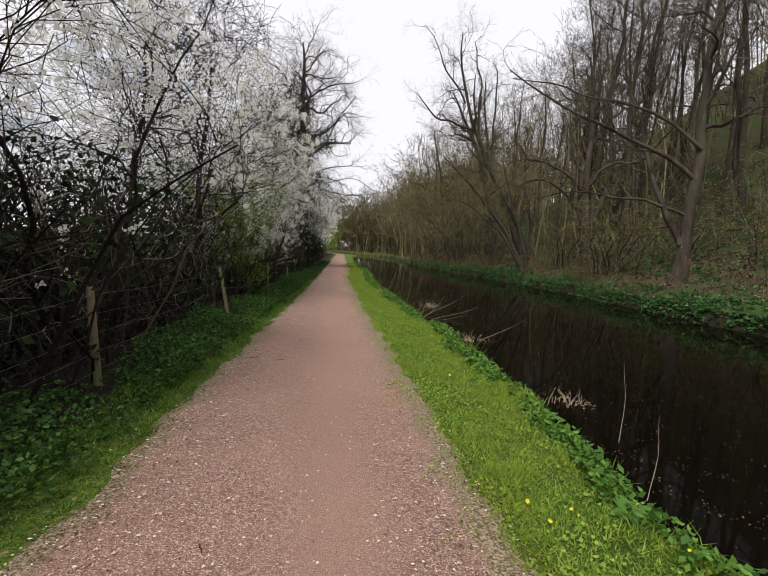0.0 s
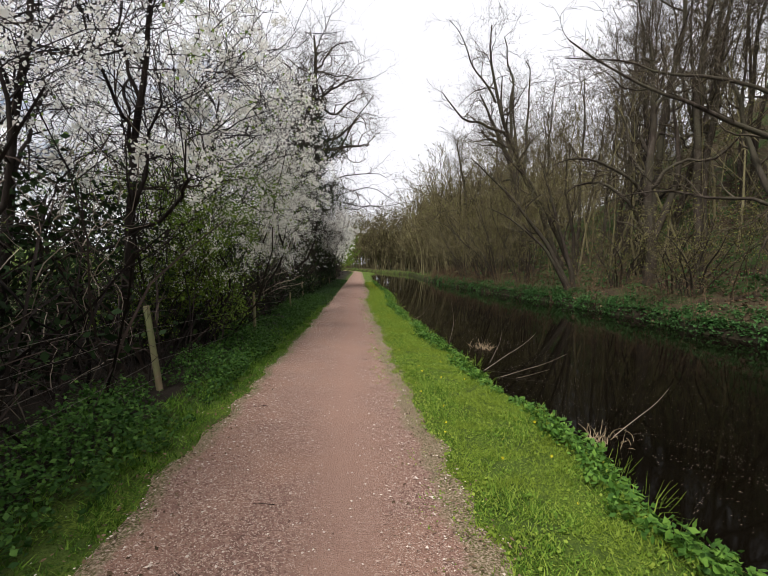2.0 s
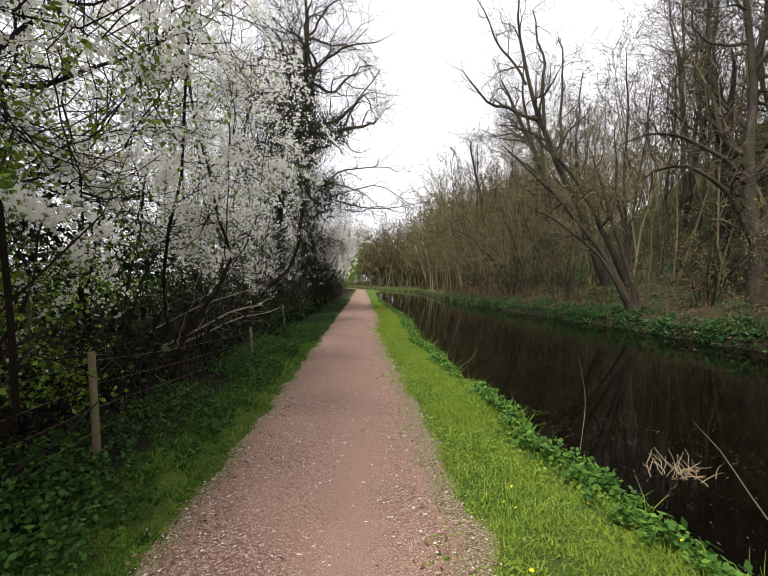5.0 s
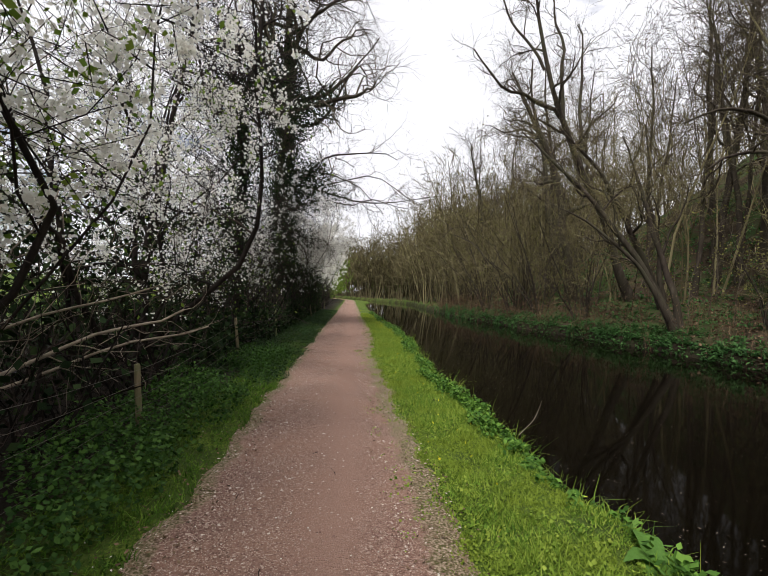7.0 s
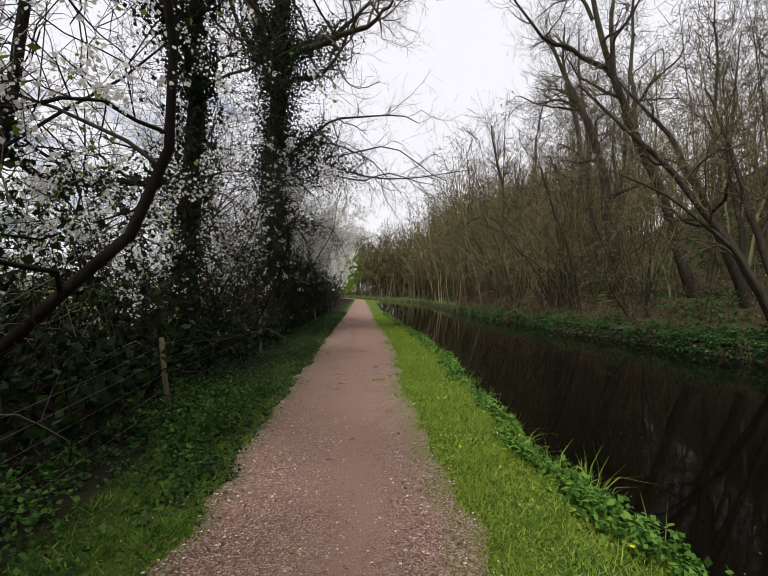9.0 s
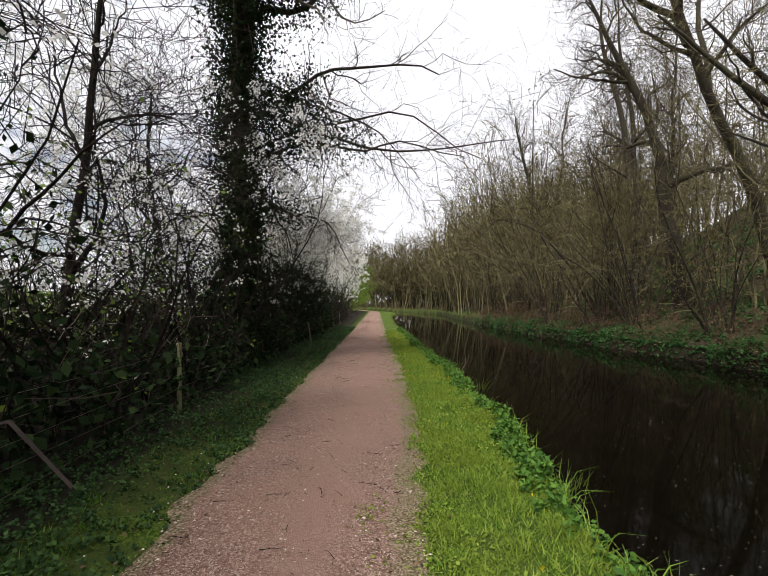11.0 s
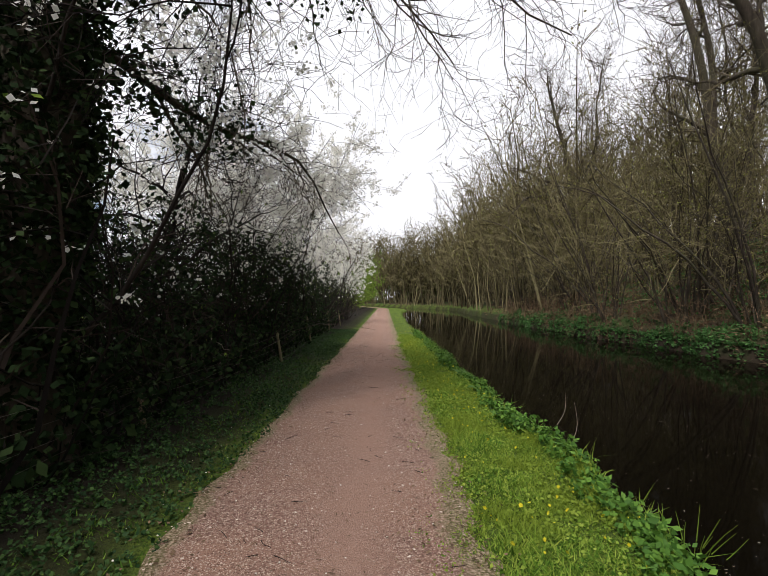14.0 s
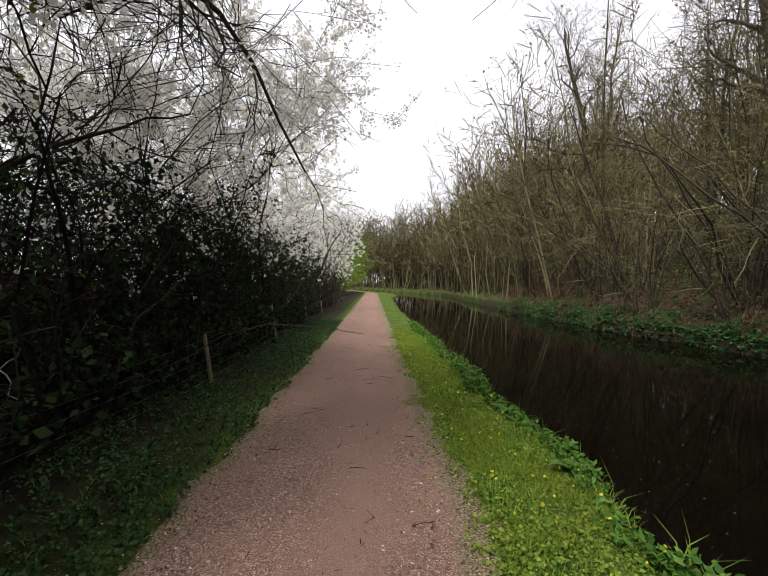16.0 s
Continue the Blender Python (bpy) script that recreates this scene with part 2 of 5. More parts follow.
def path_material():
    """Red-brown rolled gravel: fine grain, pale chips, a smoother trodden line, turf creeping in at the ragged edges."""
    m = surface("red_gravel", [(0.3, (0.1, 0.053, 0.04)), (0.5, (0.22, 0.125, 0.096)), (0.68, (0.4, 0.26, 0.2))], 48, 0.95, 0.9, 110, big=(0.27, 0.155, 0.112), big_scale=1.3, spec=0.2)
    n, l = m.node_tree.nodes, m.node_tree.links
    b = n["Principled BSDF"]
    base = b.inputs["Base Color"].links[0].from_socket
    co = n.new("ShaderNodeTexCoord")
    v = n.new("ShaderNodeTexVoronoi")
    v.inputs["Scale"].default_value = 165
    l.new(co.outputs["Object"], v.inputs["Vector"])
    r = n.new("ShaderNodeValToRGB")
    r.color_ramp.elements[0].position, r.color_ramp.elements[1].position = 0.76, 0.86
    sep = n.new("ShaderNodeSeparateColor")
    l.new(v.outputs["Color"], sep.inputs["Color"])
    l.new(sep.outputs["Red"], r.inputs["Fac"])
    rough_at = n.new("ShaderNodeAttribute")
    rough_at.attribute_name = "stony"
    mul = n.new("ShaderNodeMath")
    mul.operation = "MULTIPLY"
    l.new(r.outputs["Color"], mul.inputs[0])
    l.new(rough_at.outputs["Fac"], mul.inputs[1])
    mx = n.new("ShaderNodeMix")
    mx.data_type = "RGBA"
    l.new(mul.outputs["Value"], mx.inputs["Factor"])
    lane = n.new("ShaderNodeMix")  # trodden lane: finer and paler
    lane.data_type = "RGBA"
    l.new(rough_at.outputs["Fac"], lane.inputs["Factor"])
    lane.inputs["A"].default_value = (0.31, 0.19, 0.142, 1)
    l.new(base, lane.inputs["B"])
    l.new(lane.outputs["Result"], mx.inputs["A"])
    mx.inputs["B"].default_value = (0.5, 0.38, 0.3, 1)
    v2 = n.new("ShaderNodeTexVoronoi")  # dark grit and crumbs of leaf
    v2.inputs["Scale"].default_value = 140
    l.new(co.outputs["Object"], v2.inputs["Vector"])
    sep2 = n.new("ShaderNodeSeparateColor")
    l.new(v2.outputs["Color"], sep2.inputs["Color"])
    r3 = n.new("ShaderNodeValToRGB")
    r3.color_ramp.elements[0].position, r3.color_ramp.elements[1].position = 0.85, 0.92
    l.new(sep2.outputs["Green"], r3.inputs["Fac"])
    mul2 = n.new("ShaderNodeMath")
    mul2.operation = "MULTIPLY"
    l.new(r3.outputs["Color"], mul2.inputs[0])
    l.new(rough_at.outputs["Fac"], mul2.inputs[1])
    grit = n.new("ShaderNodeMix")
    grit.data_type = "RGBA"
    l.new(mul2.outputs["Value"], grit.inputs["Factor"])
    l.new(mx.outputs["Result"], grit.inputs["A"])
    grit.inputs["B"].default_value = (0.14, 0.08, 0.056, 1)
    # ragged turf edge
    at = n.new("ShaderNodeAttribute")
    at.attribute_name = "edge"
    t = n.new("ShaderNodeTexNoise")
    t.inputs["Scale"].default_value, t.inputs["Detail"].default_value = 9.0, 7.0
    t.inputs["Roughness"].default_value = 0.75
    l.new(co.outputs["Object"], t.inputs["Vector"])
    ad = n.new("ShaderNodeMath")
    ad.operation = "ADD"
    l.new(at.outputs["Fac"], ad.inputs[0])
    l.new(t.outputs["Fac"], ad.inputs[1])
    r2 = n.new("ShaderNodeValToRGB")
    r2.color_ramp.elements[0].position, r2.color_ramp.elements[1].position = 0.82, 1.02
    sc = n.new("ShaderNodeMath")
    sc.operation = "MULTIPLY"
    sc.inputs[1].default_value = 1.0
    l.new(ad.outputs["Value"], sc.inputs[0])
    l.new(sc.outputs["Value"], r2.inputs["Fac"])
    mx2 = n.new("ShaderNodeMix")
    mx2.data_type = "RGBA"
    l.new(r2.outputs["Color"], mx2.inputs["Factor"])
    l.new(grit.outputs["Result"], mx2.inputs["A"])
    t4 = n.new("ShaderNodeTexNoise")  # crumbs of stone, soil and moss mixed at the rim
    t4.inputs["Scale"].default_value, t4.inputs["Detail"].default_value = 70.0, 5.0
    l.new(co.outputs["Object"], t4.inputs["Vector"])
    r4 = n.new("ShaderNodeValToRGB")
    for e, (p, c) in zip([r4.color_ramp.elements[0], r4.color_ramp.elements.new(0.5), r4.color_ramp.elements[-1]], ((0.36, (0.075, 0.075, 0.02)), (0.5, (0.2, 0.15, 0.09)), (0.64, (0.4, 0.31, 0.22)))):
        e.position, e.color = p, (*c, 1)
    l.new(t4.outputs["Fac"], r4.inputs["Fac"])
    l.new(r4.outputs["Color"], mx2.inputs["B"])
    l.new(mx2.outputs["Result"], b.inputs["Base Color"])
    return m


def water_material():
    m = surface("canal_water", [(0.3, (0.0022, 0.0017, 0.001)), (0.7, (0.004, 0.003, 0.0018))], 0.6, 0.04, 0.05, 2.2, spec=0.08)
    b = m.node_tree.nodes["Principled BSDF"]
    b.inputs["IOR"].default_value = 1.22
    return m


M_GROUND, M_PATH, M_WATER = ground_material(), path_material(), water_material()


# ---- mesh helpers ----
def make_mesh(name, V, faces, mat, smooth=True):
    """A mesh from vertex rows and face arrays (triangles or quads)."""
    me = bpy.data.meshes.new(name)
    V = np.ascontiguousarray(V, np.float32)
    faces = [np.asarray(f, np.int32) for f in faces if len(f)]
    loops = np.concatenate([f.ravel() for f in faces])
    totals = np.concatenate([np.full(len(f), f.shape[1], np.int32) for f in faces])
    starts = np.concatenate([[0], np.cumsum(totals)[:-1]]).astype(np.int32)
    me.vertices.add(len(V))
    me.vertices.foreach_set("co", V.ravel())
    me.loops.add(len(loops))
    me.loops.foreach_set("vertex_index", loops)
    me.polygons.add(len(totals))
    me.polygons.foreach_set("loop_start", starts)
    me.polygons.foreach_set("loop_total", totals)
    me.polygons.foreach_set("use_smooth", np.full(len(totals), smooth))
    me.materials.append(mat)
    me.update(calc_edges=True)
    return me


def part(name, geo, material, parent=None, label="", smooth=True):
    """Links a pair (vertices, faces) as one mesh object under a thing."""
    ob = new(name, make_mesh(name, geo[0], geo[1], material, smooth))
    if parent is not None:
        ob.parent = parent
    if label:
        ob["label"] = label
    return ob


def joined(geos):
    V, F, k = [], {}, 0
    for v, fs in geos:
        for f in fs:
            if len(f):
                F.setdefault(f.shape[1], []).append(f + k)
        V.append(v)
        k += len(v)
    return np.concatenate(V), [np.concatenate(f) for f in F.values()]


def unit(v):
    return v / np.maximum(np.linalg.norm(v, axis=-1, keepdims=True), 1e-9)


def tubes(P, R, n):
    """Tapered tubes along polylines P (B, K, 3) with radii R (B, K)."""
    B, K, _ = P.shape
    if n == 2:  # hair-thin twigs: a flat strip
        T = unit(P[:, -1] - P[:, 0])
        a = unit(np.cross(T, np.sin(np.arange(B)[:, None] * [12.9, 78.2, 37.7])))[:, None] * R[:, :, None] * 1.3
        V = np.stack([P - a, P + a], 2).reshape(-1, 3)
        i = (np.arange(B)[:, None] * K + np.arange(K - 1)[None]).ravel()[:, None] * 2
        return V, [i + [0, 1, 3, 2]]
    T = unit(np.gradient(P, axis=1))
    ref = np.where(np.abs(T[:, :1, 2:3]) > 0.8, np.array([1.0, 0, 0]), np.array([0, 0, 1.0]))
    a = unit(np.cross(T, ref))
    b = np.cross(T, a)
    ang = np.arange(n) * 2 * np.pi / n
    V = P[:, :, None] + R[:, :, None, None] * (np.cos(ang)[:, None] * a[:, :, None] + np.sin(ang)[:, None] * b[:, :, None])
    i = np.arange(B)[:, None, None] * K * n + np.arange(K - 1)[None, :, None] * n
    j, j2 = np.arange(n)[None, None], (np.arange(n)[None, None] + 1) % n
    F = np.stack([i + j, i + j2, i + n + j2, i + n + j], -1).reshape(-1, 4)
    return V.reshape(-1, 3), [F]


def sprout(g, start, way, length, radius, K, wobble, up=0.0, tip=0.3):
    """Polylines that wander from start along way; up bends them towards the sky (or down)."""
    B = len(start)
    d = unit(way)
    P = [start]
    step = (length / (K - 1))[:, None]
    for _ in range(K - 1):
        d = unit(d + g.normal(0, wobble, (B, 3)) + np.array([0, 0, up]))
        P.append(P[-1] + d * step)
    P = np.stack(P, 1)
    R = radius[:, None] * np.linspace(1, tip, K)[None]
    return P, R


def offshoots(g, P, R, per, lo, hi, angle, spread=0.25):
    """per children for each polyline: start, direction, parent radius there, place along it."""
    B, K, _ = P.shape
    u = np.repeat(np.linspace(lo, hi, per)[None], B, 0) + g.uniform(-0.5, 0.5, (B, per)) * (hi - lo) / per
    u = np.clip(u, 0, 0.999) * (K - 1)
    k = u.astype(int)
    f = (u - k)[..., None]
    b = np.arange(B)[:, None]
    S = P[b, k] * (1 - f) + P[b, k + 1] * f
    r = R[b, k] * (1 - f[..., 0]) + R[b, k + 1] * f[..., 0]
    T = unit(P[b, k + 1] - P[b, k])
    side = unit(np.cross(T, g.normal(0, 1, T.shape)))
    an = angle + g.normal(0, spread, u.shape)
    D = np.cos(an)[..., None] * T + np.sin(an)[..., None] * side
    return S.reshape(-1, 3), D.reshape(-1, 3), r.ravel(), (u / (K - 1)).ravel()


def spine(g, pts, K, wobble=0.03):
    """A smooth bent line through a few points."""
    pts = np.array(pts, float)
    s = np.concatenate([[0], np.cumsum(np.linalg.norm(np.diff(pts, axis=0), axis=1))])
    t = np.linspace(0, s[-1], K)
    out = np.stack([np.interp(t, s, pts[:, c]) for c in range(3)], 1)
    for _ in range(2):
        out[1:-1] = 0.25 * out[:-2] + 0.5 * out[1:-1] + 0.25 * out[2:]
    w = g.normal(0, wobble, (K, 3))
    w[1:-1] = (w[:-2] + w[1:-1] * 2 + w[2:]) / 4
    w[0] = 0
    return out + w * s[-1] / 6


def leaves(g, at, size, long=1.6, droop=0.3, face=None):
    """Small folded leaves: two triangles each side of a raised midrib."""
    n = len(at)
    a = unit(g.normal(0, 1, (n, 3)) + (np.array([0, 0, droop]) if face is None else face))
    x = unit(np.cross(a, g.normal(0, 1, (n, 3))))
    y = np.cross(a, x)
    s = (size * g.uniform(0.6, 1.3, n))[:, None]
    base, tip = at - x * s * long / 2, at + x * s * long / 2 - a * s * 0.25
    l, r = at + y * s * 0.5 - a * s * 0.18, at - y * s * 0.5 - a * s * 0.18
    V = np.stack([base, l, tip, r], 1).reshape(-1, 3)
    i = np.arange(n)[:, None] * 4
    return V, [np.concatenate([i + [0, 2, 1], i + [0, 3, 2]])]


def flowers(g, at, size):
    """Open five-petalled cups."""
    n = len(at)
    a = unit(g.normal(0, 1, (n, 3)))
    x = unit(np.cross(a, g.normal(0, 1, (n, 3))))
    y = np.cross(a, x)
    s = (size * g.uniform(0.6, 1.35, n))[:, None]
    ring = [at + s * (np.cos(k * 1.2566) * x + np.sin(k * 1.2566) * y) * 0.5 + a * s * g.uniform(0.05, 0.3, (n, 1)) for k in range(5)]
    V = np.stack([at] + ring, 1).reshape(-1, 3)
    i = np.arange(n)[:, None] * 6
    return V, [np.concatenate([i + [0, 1 + k, 1 + (k + 1) % 5] for k in range(5)])]


def along(g, P, count, jitter):
    """Points strewn along polylines."""
    B, K, _ = P.shape
    b = g.integers(0, B, count)
    u = g.uniform(0.1, 0.999, count) * (K - 1)
    k = u.astype(int)
    f = (u - k)[:, None]
    return P[b, k] * (1 - f) + P[b, k + 1] * f + g.normal(0, jitter, (count, 3))


def thing(name, label, category, place=(0, 0, 0), group="", turn=0.0, size=1.0):
    e = new(name)
    e.empty_display_size = 0.2
    e.matrix_basis = pose(*place, 0, 0, turn) @ Matrix.Scale(size, 4)
    return tagged(e, label, category, group)


# ---- plan: the towpath's edges, both waterlines, the lie of the land ----
def line(y, ys, xs):
    return np.interp(y, ys, xs)


def bend(y):
    return -(np.clip(y, 92, 140) - 92.0) ** 2 / 55


def path_left(y):
    return line(y, [0, 4, 7, 12, 16, 30, 48, 80, 110], [-1.25, -1.22, -1.15, -1.07, -1.02, -1.02, -0.95, -0.9, -0.9]) + bend(y) + 0.035 * np.sin(2.9 * y) * np.sin(0.7 * y) + 0.025 * np.sin(7.7 * y + 1)


def path_right(y):
    return line(y, [0, 4, 8, 11, 15, 20, 24, 27, 33, 37, 50, 80], [0.7, 0.6, 0.44, 0.33, 0.3, 0.17, 0.14, 0.38, 0.42, 0.34, 0.26, 0.3]) + bend(y) + 0.035 * np.sin(3.3 * y + 2) * np.sin(0.9 * y) + 0.025 * np.sin(8.3 * y)


def near_bank(y):
    return line(y, [0, 5, 9, 12, 16, 20, 24, 27, 31, 36, 46, 60, 78, 88], [2.28, 2.36, 2.32, 2.08, 1.95, 1.78, 1.82, 2.05, 2.05, 1.92, 1.82, 1.9, 2.3, 3.4]) + 0.07 * np.sin(1.7 * y) + 0.05 * np.sin(4.3 * y + 1) + bend(y)


def far_bank(y):
    return line(y, [0, 15, 22, 26, 31, 36, 41, 46, 52, 60, 80, 100, 125], [12.1, 11.6, 12.0, 11.9, 11.6, 10.8, 10.1, 9.5, 9.2, 9.3, 9.9, 11.4, 13.5]) + 0.16 * np.sin(0.9 * y) + 0.1 * np.sin(2.3 * y) + bend(y)


WATER_Z = -0.2


def smooth(a, b, x):
    t = np.clip((x - a) / (b - a), 0, 1)
    return t * t * (3 - 2 * t)


def land(x, y):
    """Height of the ground."""
    x, y = np.asarray(x, float), np.asarray(y, float)
    top = -0.05 * smooth(6, 16, y)
    nb, fb = near_bank(y), far_bank(y)
    bumps = 0.02 * np.sin(2.1 * x + 0.7 * y) * np.sin(1.3 * y) + 0.016 * np.sin(6.3 * x - 3 * y) * np.sin(4.1 * y + x)
    off_path = smooth(0.1, 0.5, np.maximum(x - path_right(y), path_left(y) - x))
    z = top - 0.015 + bumps * off_path
    z = z - 0.35 * smooth(2.2, 5, -x + bend(y)) * (x < 0)
    z = z - 0.85 * smooth(-0.45, 0.35, x - nb)
    rise = np.maximum(0, x - fb)
    bank = -0.9 + 1.1 * smooth(-0.28, 0.1, x - fb) + 0.15 * smooth(0.1, 0.9, x - fb) + 0.34 * np.minimum(rise, 6) + (0.86 - 0.5 * smooth(38, 68, y)) * np.clip(rise - 6, 0, 36) + 0.1 * np.clip(rise - 40, 0, 400)
    bank = WATER_Z + 0.3 + (bank - WATER_Z - 0.3) * (1 - 0.93 * smooth(80, 140, y) * (1 - 0.8 * smooth(14, 34, x)))
    bank = bank + (0.12 * np.sin(0.9 * x + 0.4 * y) * np.sin(0.6 * y) + 0.2 * np.sin(0.31 * x + 1) * np.sin(0.23 * y)) * smooth(0.3, 3, rise)
    return np.where(x > fb - 0.55, np.maximum(z, bank), z)


def grid(xs, ys, zf):
    X, Y = np.meshgrid(xs, ys)
    V = np.stack([X, Y, zf(X, Y)], -1).reshape(-1, 3)
    ny, nx = X.shape
    i = (np.arange(ny - 1)[:, None] * nx + np.arange(nx - 1)[None]).ravel()
    return V, [np.stack([i, i + 1, i + nx + 1, i + nx], -1)]


def spaced(*runs):
    out = []
    for a, b, s in runs:
        out += list(np.arange(a, b - 1e-6, s))
    return np.array(out + [runs[-1][1]])


gx = spaced((-900, -100, 100), (-100, -30, 7), (-30, -8, 1.5), (-8, -2.4, 0.4), (-2.4, 3.2, 0.13), (3.2, 8.8, 0.7), (8.8, 13.5, 0.2), (13.5, 14.5, 0.5), (14.5, 30, 0.8), (30, 70, 4), (70, 150, 20), (150, 950, 100))
gy = spaced((-60, -8, 6.5), (-8, 46, 0.35), (46, 140, 1.3), (140, 300, 16), (300, 1500, 150))
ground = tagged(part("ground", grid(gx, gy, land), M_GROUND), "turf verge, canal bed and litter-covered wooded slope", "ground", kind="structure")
gv = np.array([v.co for v in ground.data.vertices])
wooded = np.where(gv[:, 0] > (near_bank(gv[:, 1]) + far_bank(gv[:, 1])) / 2, 1.0 - smooth(58, 72, gv[:, 1]) * 0.6 * (gv[:, 0] < far_bank(gv[:, 1]) + 1.2), smooth(1.75, 2.3, -gv[:, 0] + bend(gv[:, 1])) * (gv[:, 0] > -14) * 0.9)
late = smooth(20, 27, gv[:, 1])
# dark soil under the hedge, with the hedge's shade put into its colour
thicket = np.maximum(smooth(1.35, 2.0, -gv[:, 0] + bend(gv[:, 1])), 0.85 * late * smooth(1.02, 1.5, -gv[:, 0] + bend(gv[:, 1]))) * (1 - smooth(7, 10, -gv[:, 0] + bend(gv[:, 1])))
from_far = gv[:, 0] - far_bank(gv[:, 1])
thicket = np.maximum(thicket, 0.75 * smooth(-1.2, -0.6, from_far) * (1 - smooth(0.1, 0.5, from_far)))  # far waterline: damp mud made blacker for the shade under hanging leaves
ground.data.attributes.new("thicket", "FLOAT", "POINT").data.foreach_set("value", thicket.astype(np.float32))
ground.data.attributes.new("wooded", "FLOAT", "POINT").data.foreach_set("value", wooded.astype(np.float32))


def make_path():
    ys = spaced((-8, 60, 0.12), (60, 120, 0.7))
    cols = np.array([-0.15, -0.1, -0.05, 0, 0.06, 0.14, 0.22, 0.3, 0.38, 0.46, 0.54, 0.62, 0.7, 0.78, 0.86, 0.94, 1.0, 1.06, 1.14, 1.25, 1.4])
    L, Rr = path_left(ys), path_right(ys)
    w = Rr - L
    X = np.where(cols[None] < 0, L[:, None] + cols[None], np.where(cols[None] > 1, Rr[:, None] + cols[None] - 1, L[:, None] + cols[None] * w[:, None]))
    Y = np.repeat(ys[:, None], len(cols), 1)
    inside = np.clip(np.minimum(cols, 1 - cols), -0.38, 0.5)[None]
    Z = land(X, Y) + 0.016 + 0.03 * smooth(-0.02, 0.35, inside) - 0.03 * smooth(0.04, 0.15, -inside) * (cols[None] < 0.5) - 0.03 * smooth(0.24, 0.38, -inside) * (cols[None] > 0.5)
    Z = Z + 0.006 * np.sin(7 * X + 2 * Y) * np.sin(5 * Y) + 0.004 * np.sin(17 * X - 9 * Y) - 0.012 * np.exp(-((cols[None] - 0.68) / 0.1) ** 2)
    V = np.stack([X, Y, Z], -1).reshape(-1, 3)
    nx = len(cols)
    i = (np.arange(len(ys) - 1)[:, None] * nx + np.arange(nx - 1)[None]).ravel()
    ob = part("path", (V, [np.stack([i, i + 1, i + nx + 1, i + nx], -1)]), M_PATH)
    edge = np.repeat(smooth(-0.14, 0.14, -np.minimum(cols, 1 - cols))[None], len(ys), 0)
    edge = np.where(cols[None] > 0.5, np.repeat(smooth(-0.12, 0.4, cols - 1)[None], len(ys), 0), edge)
    stony = np.repeat((0.25 + 0.75 * (1 - np.exp(-((cols - 0.68) / 0.16) ** 2)))[None], len(ys), 0)
    ob.data.attributes.new("edge", "FLOAT", "POINT").data.foreach_set("value", edge.ravel().astype(np.float32))
    ob.data.attributes.new("stony", "FLOAT", "POINT").data.foreach_set("value", stony.ravel().astype(np.float32))
    return tagged(ob, "red-brown gravel towpath with ragged grassy edges", "path", kind="structure")


make_path()
ws = spaced((-60, 140, 2.0))
wx = np.stack([near_bank(ws) - 1.2, far_bank(ws) + 1.2], 1)
wv = np.stack([wx, np.repeat(ws[:, None], 2, 1), np.full(wx.shape, WATER_Z)], -1).reshape(-1, 3)
wi = np.arange(len(ws) - 1) * 2
tagged(part("water", (wv, [np.stack([wi, wi + 1, wi + 3, wi + 2], -1)]), M_WATER), "still dark brown canal water reflecting trees", "canal", kind="structure")


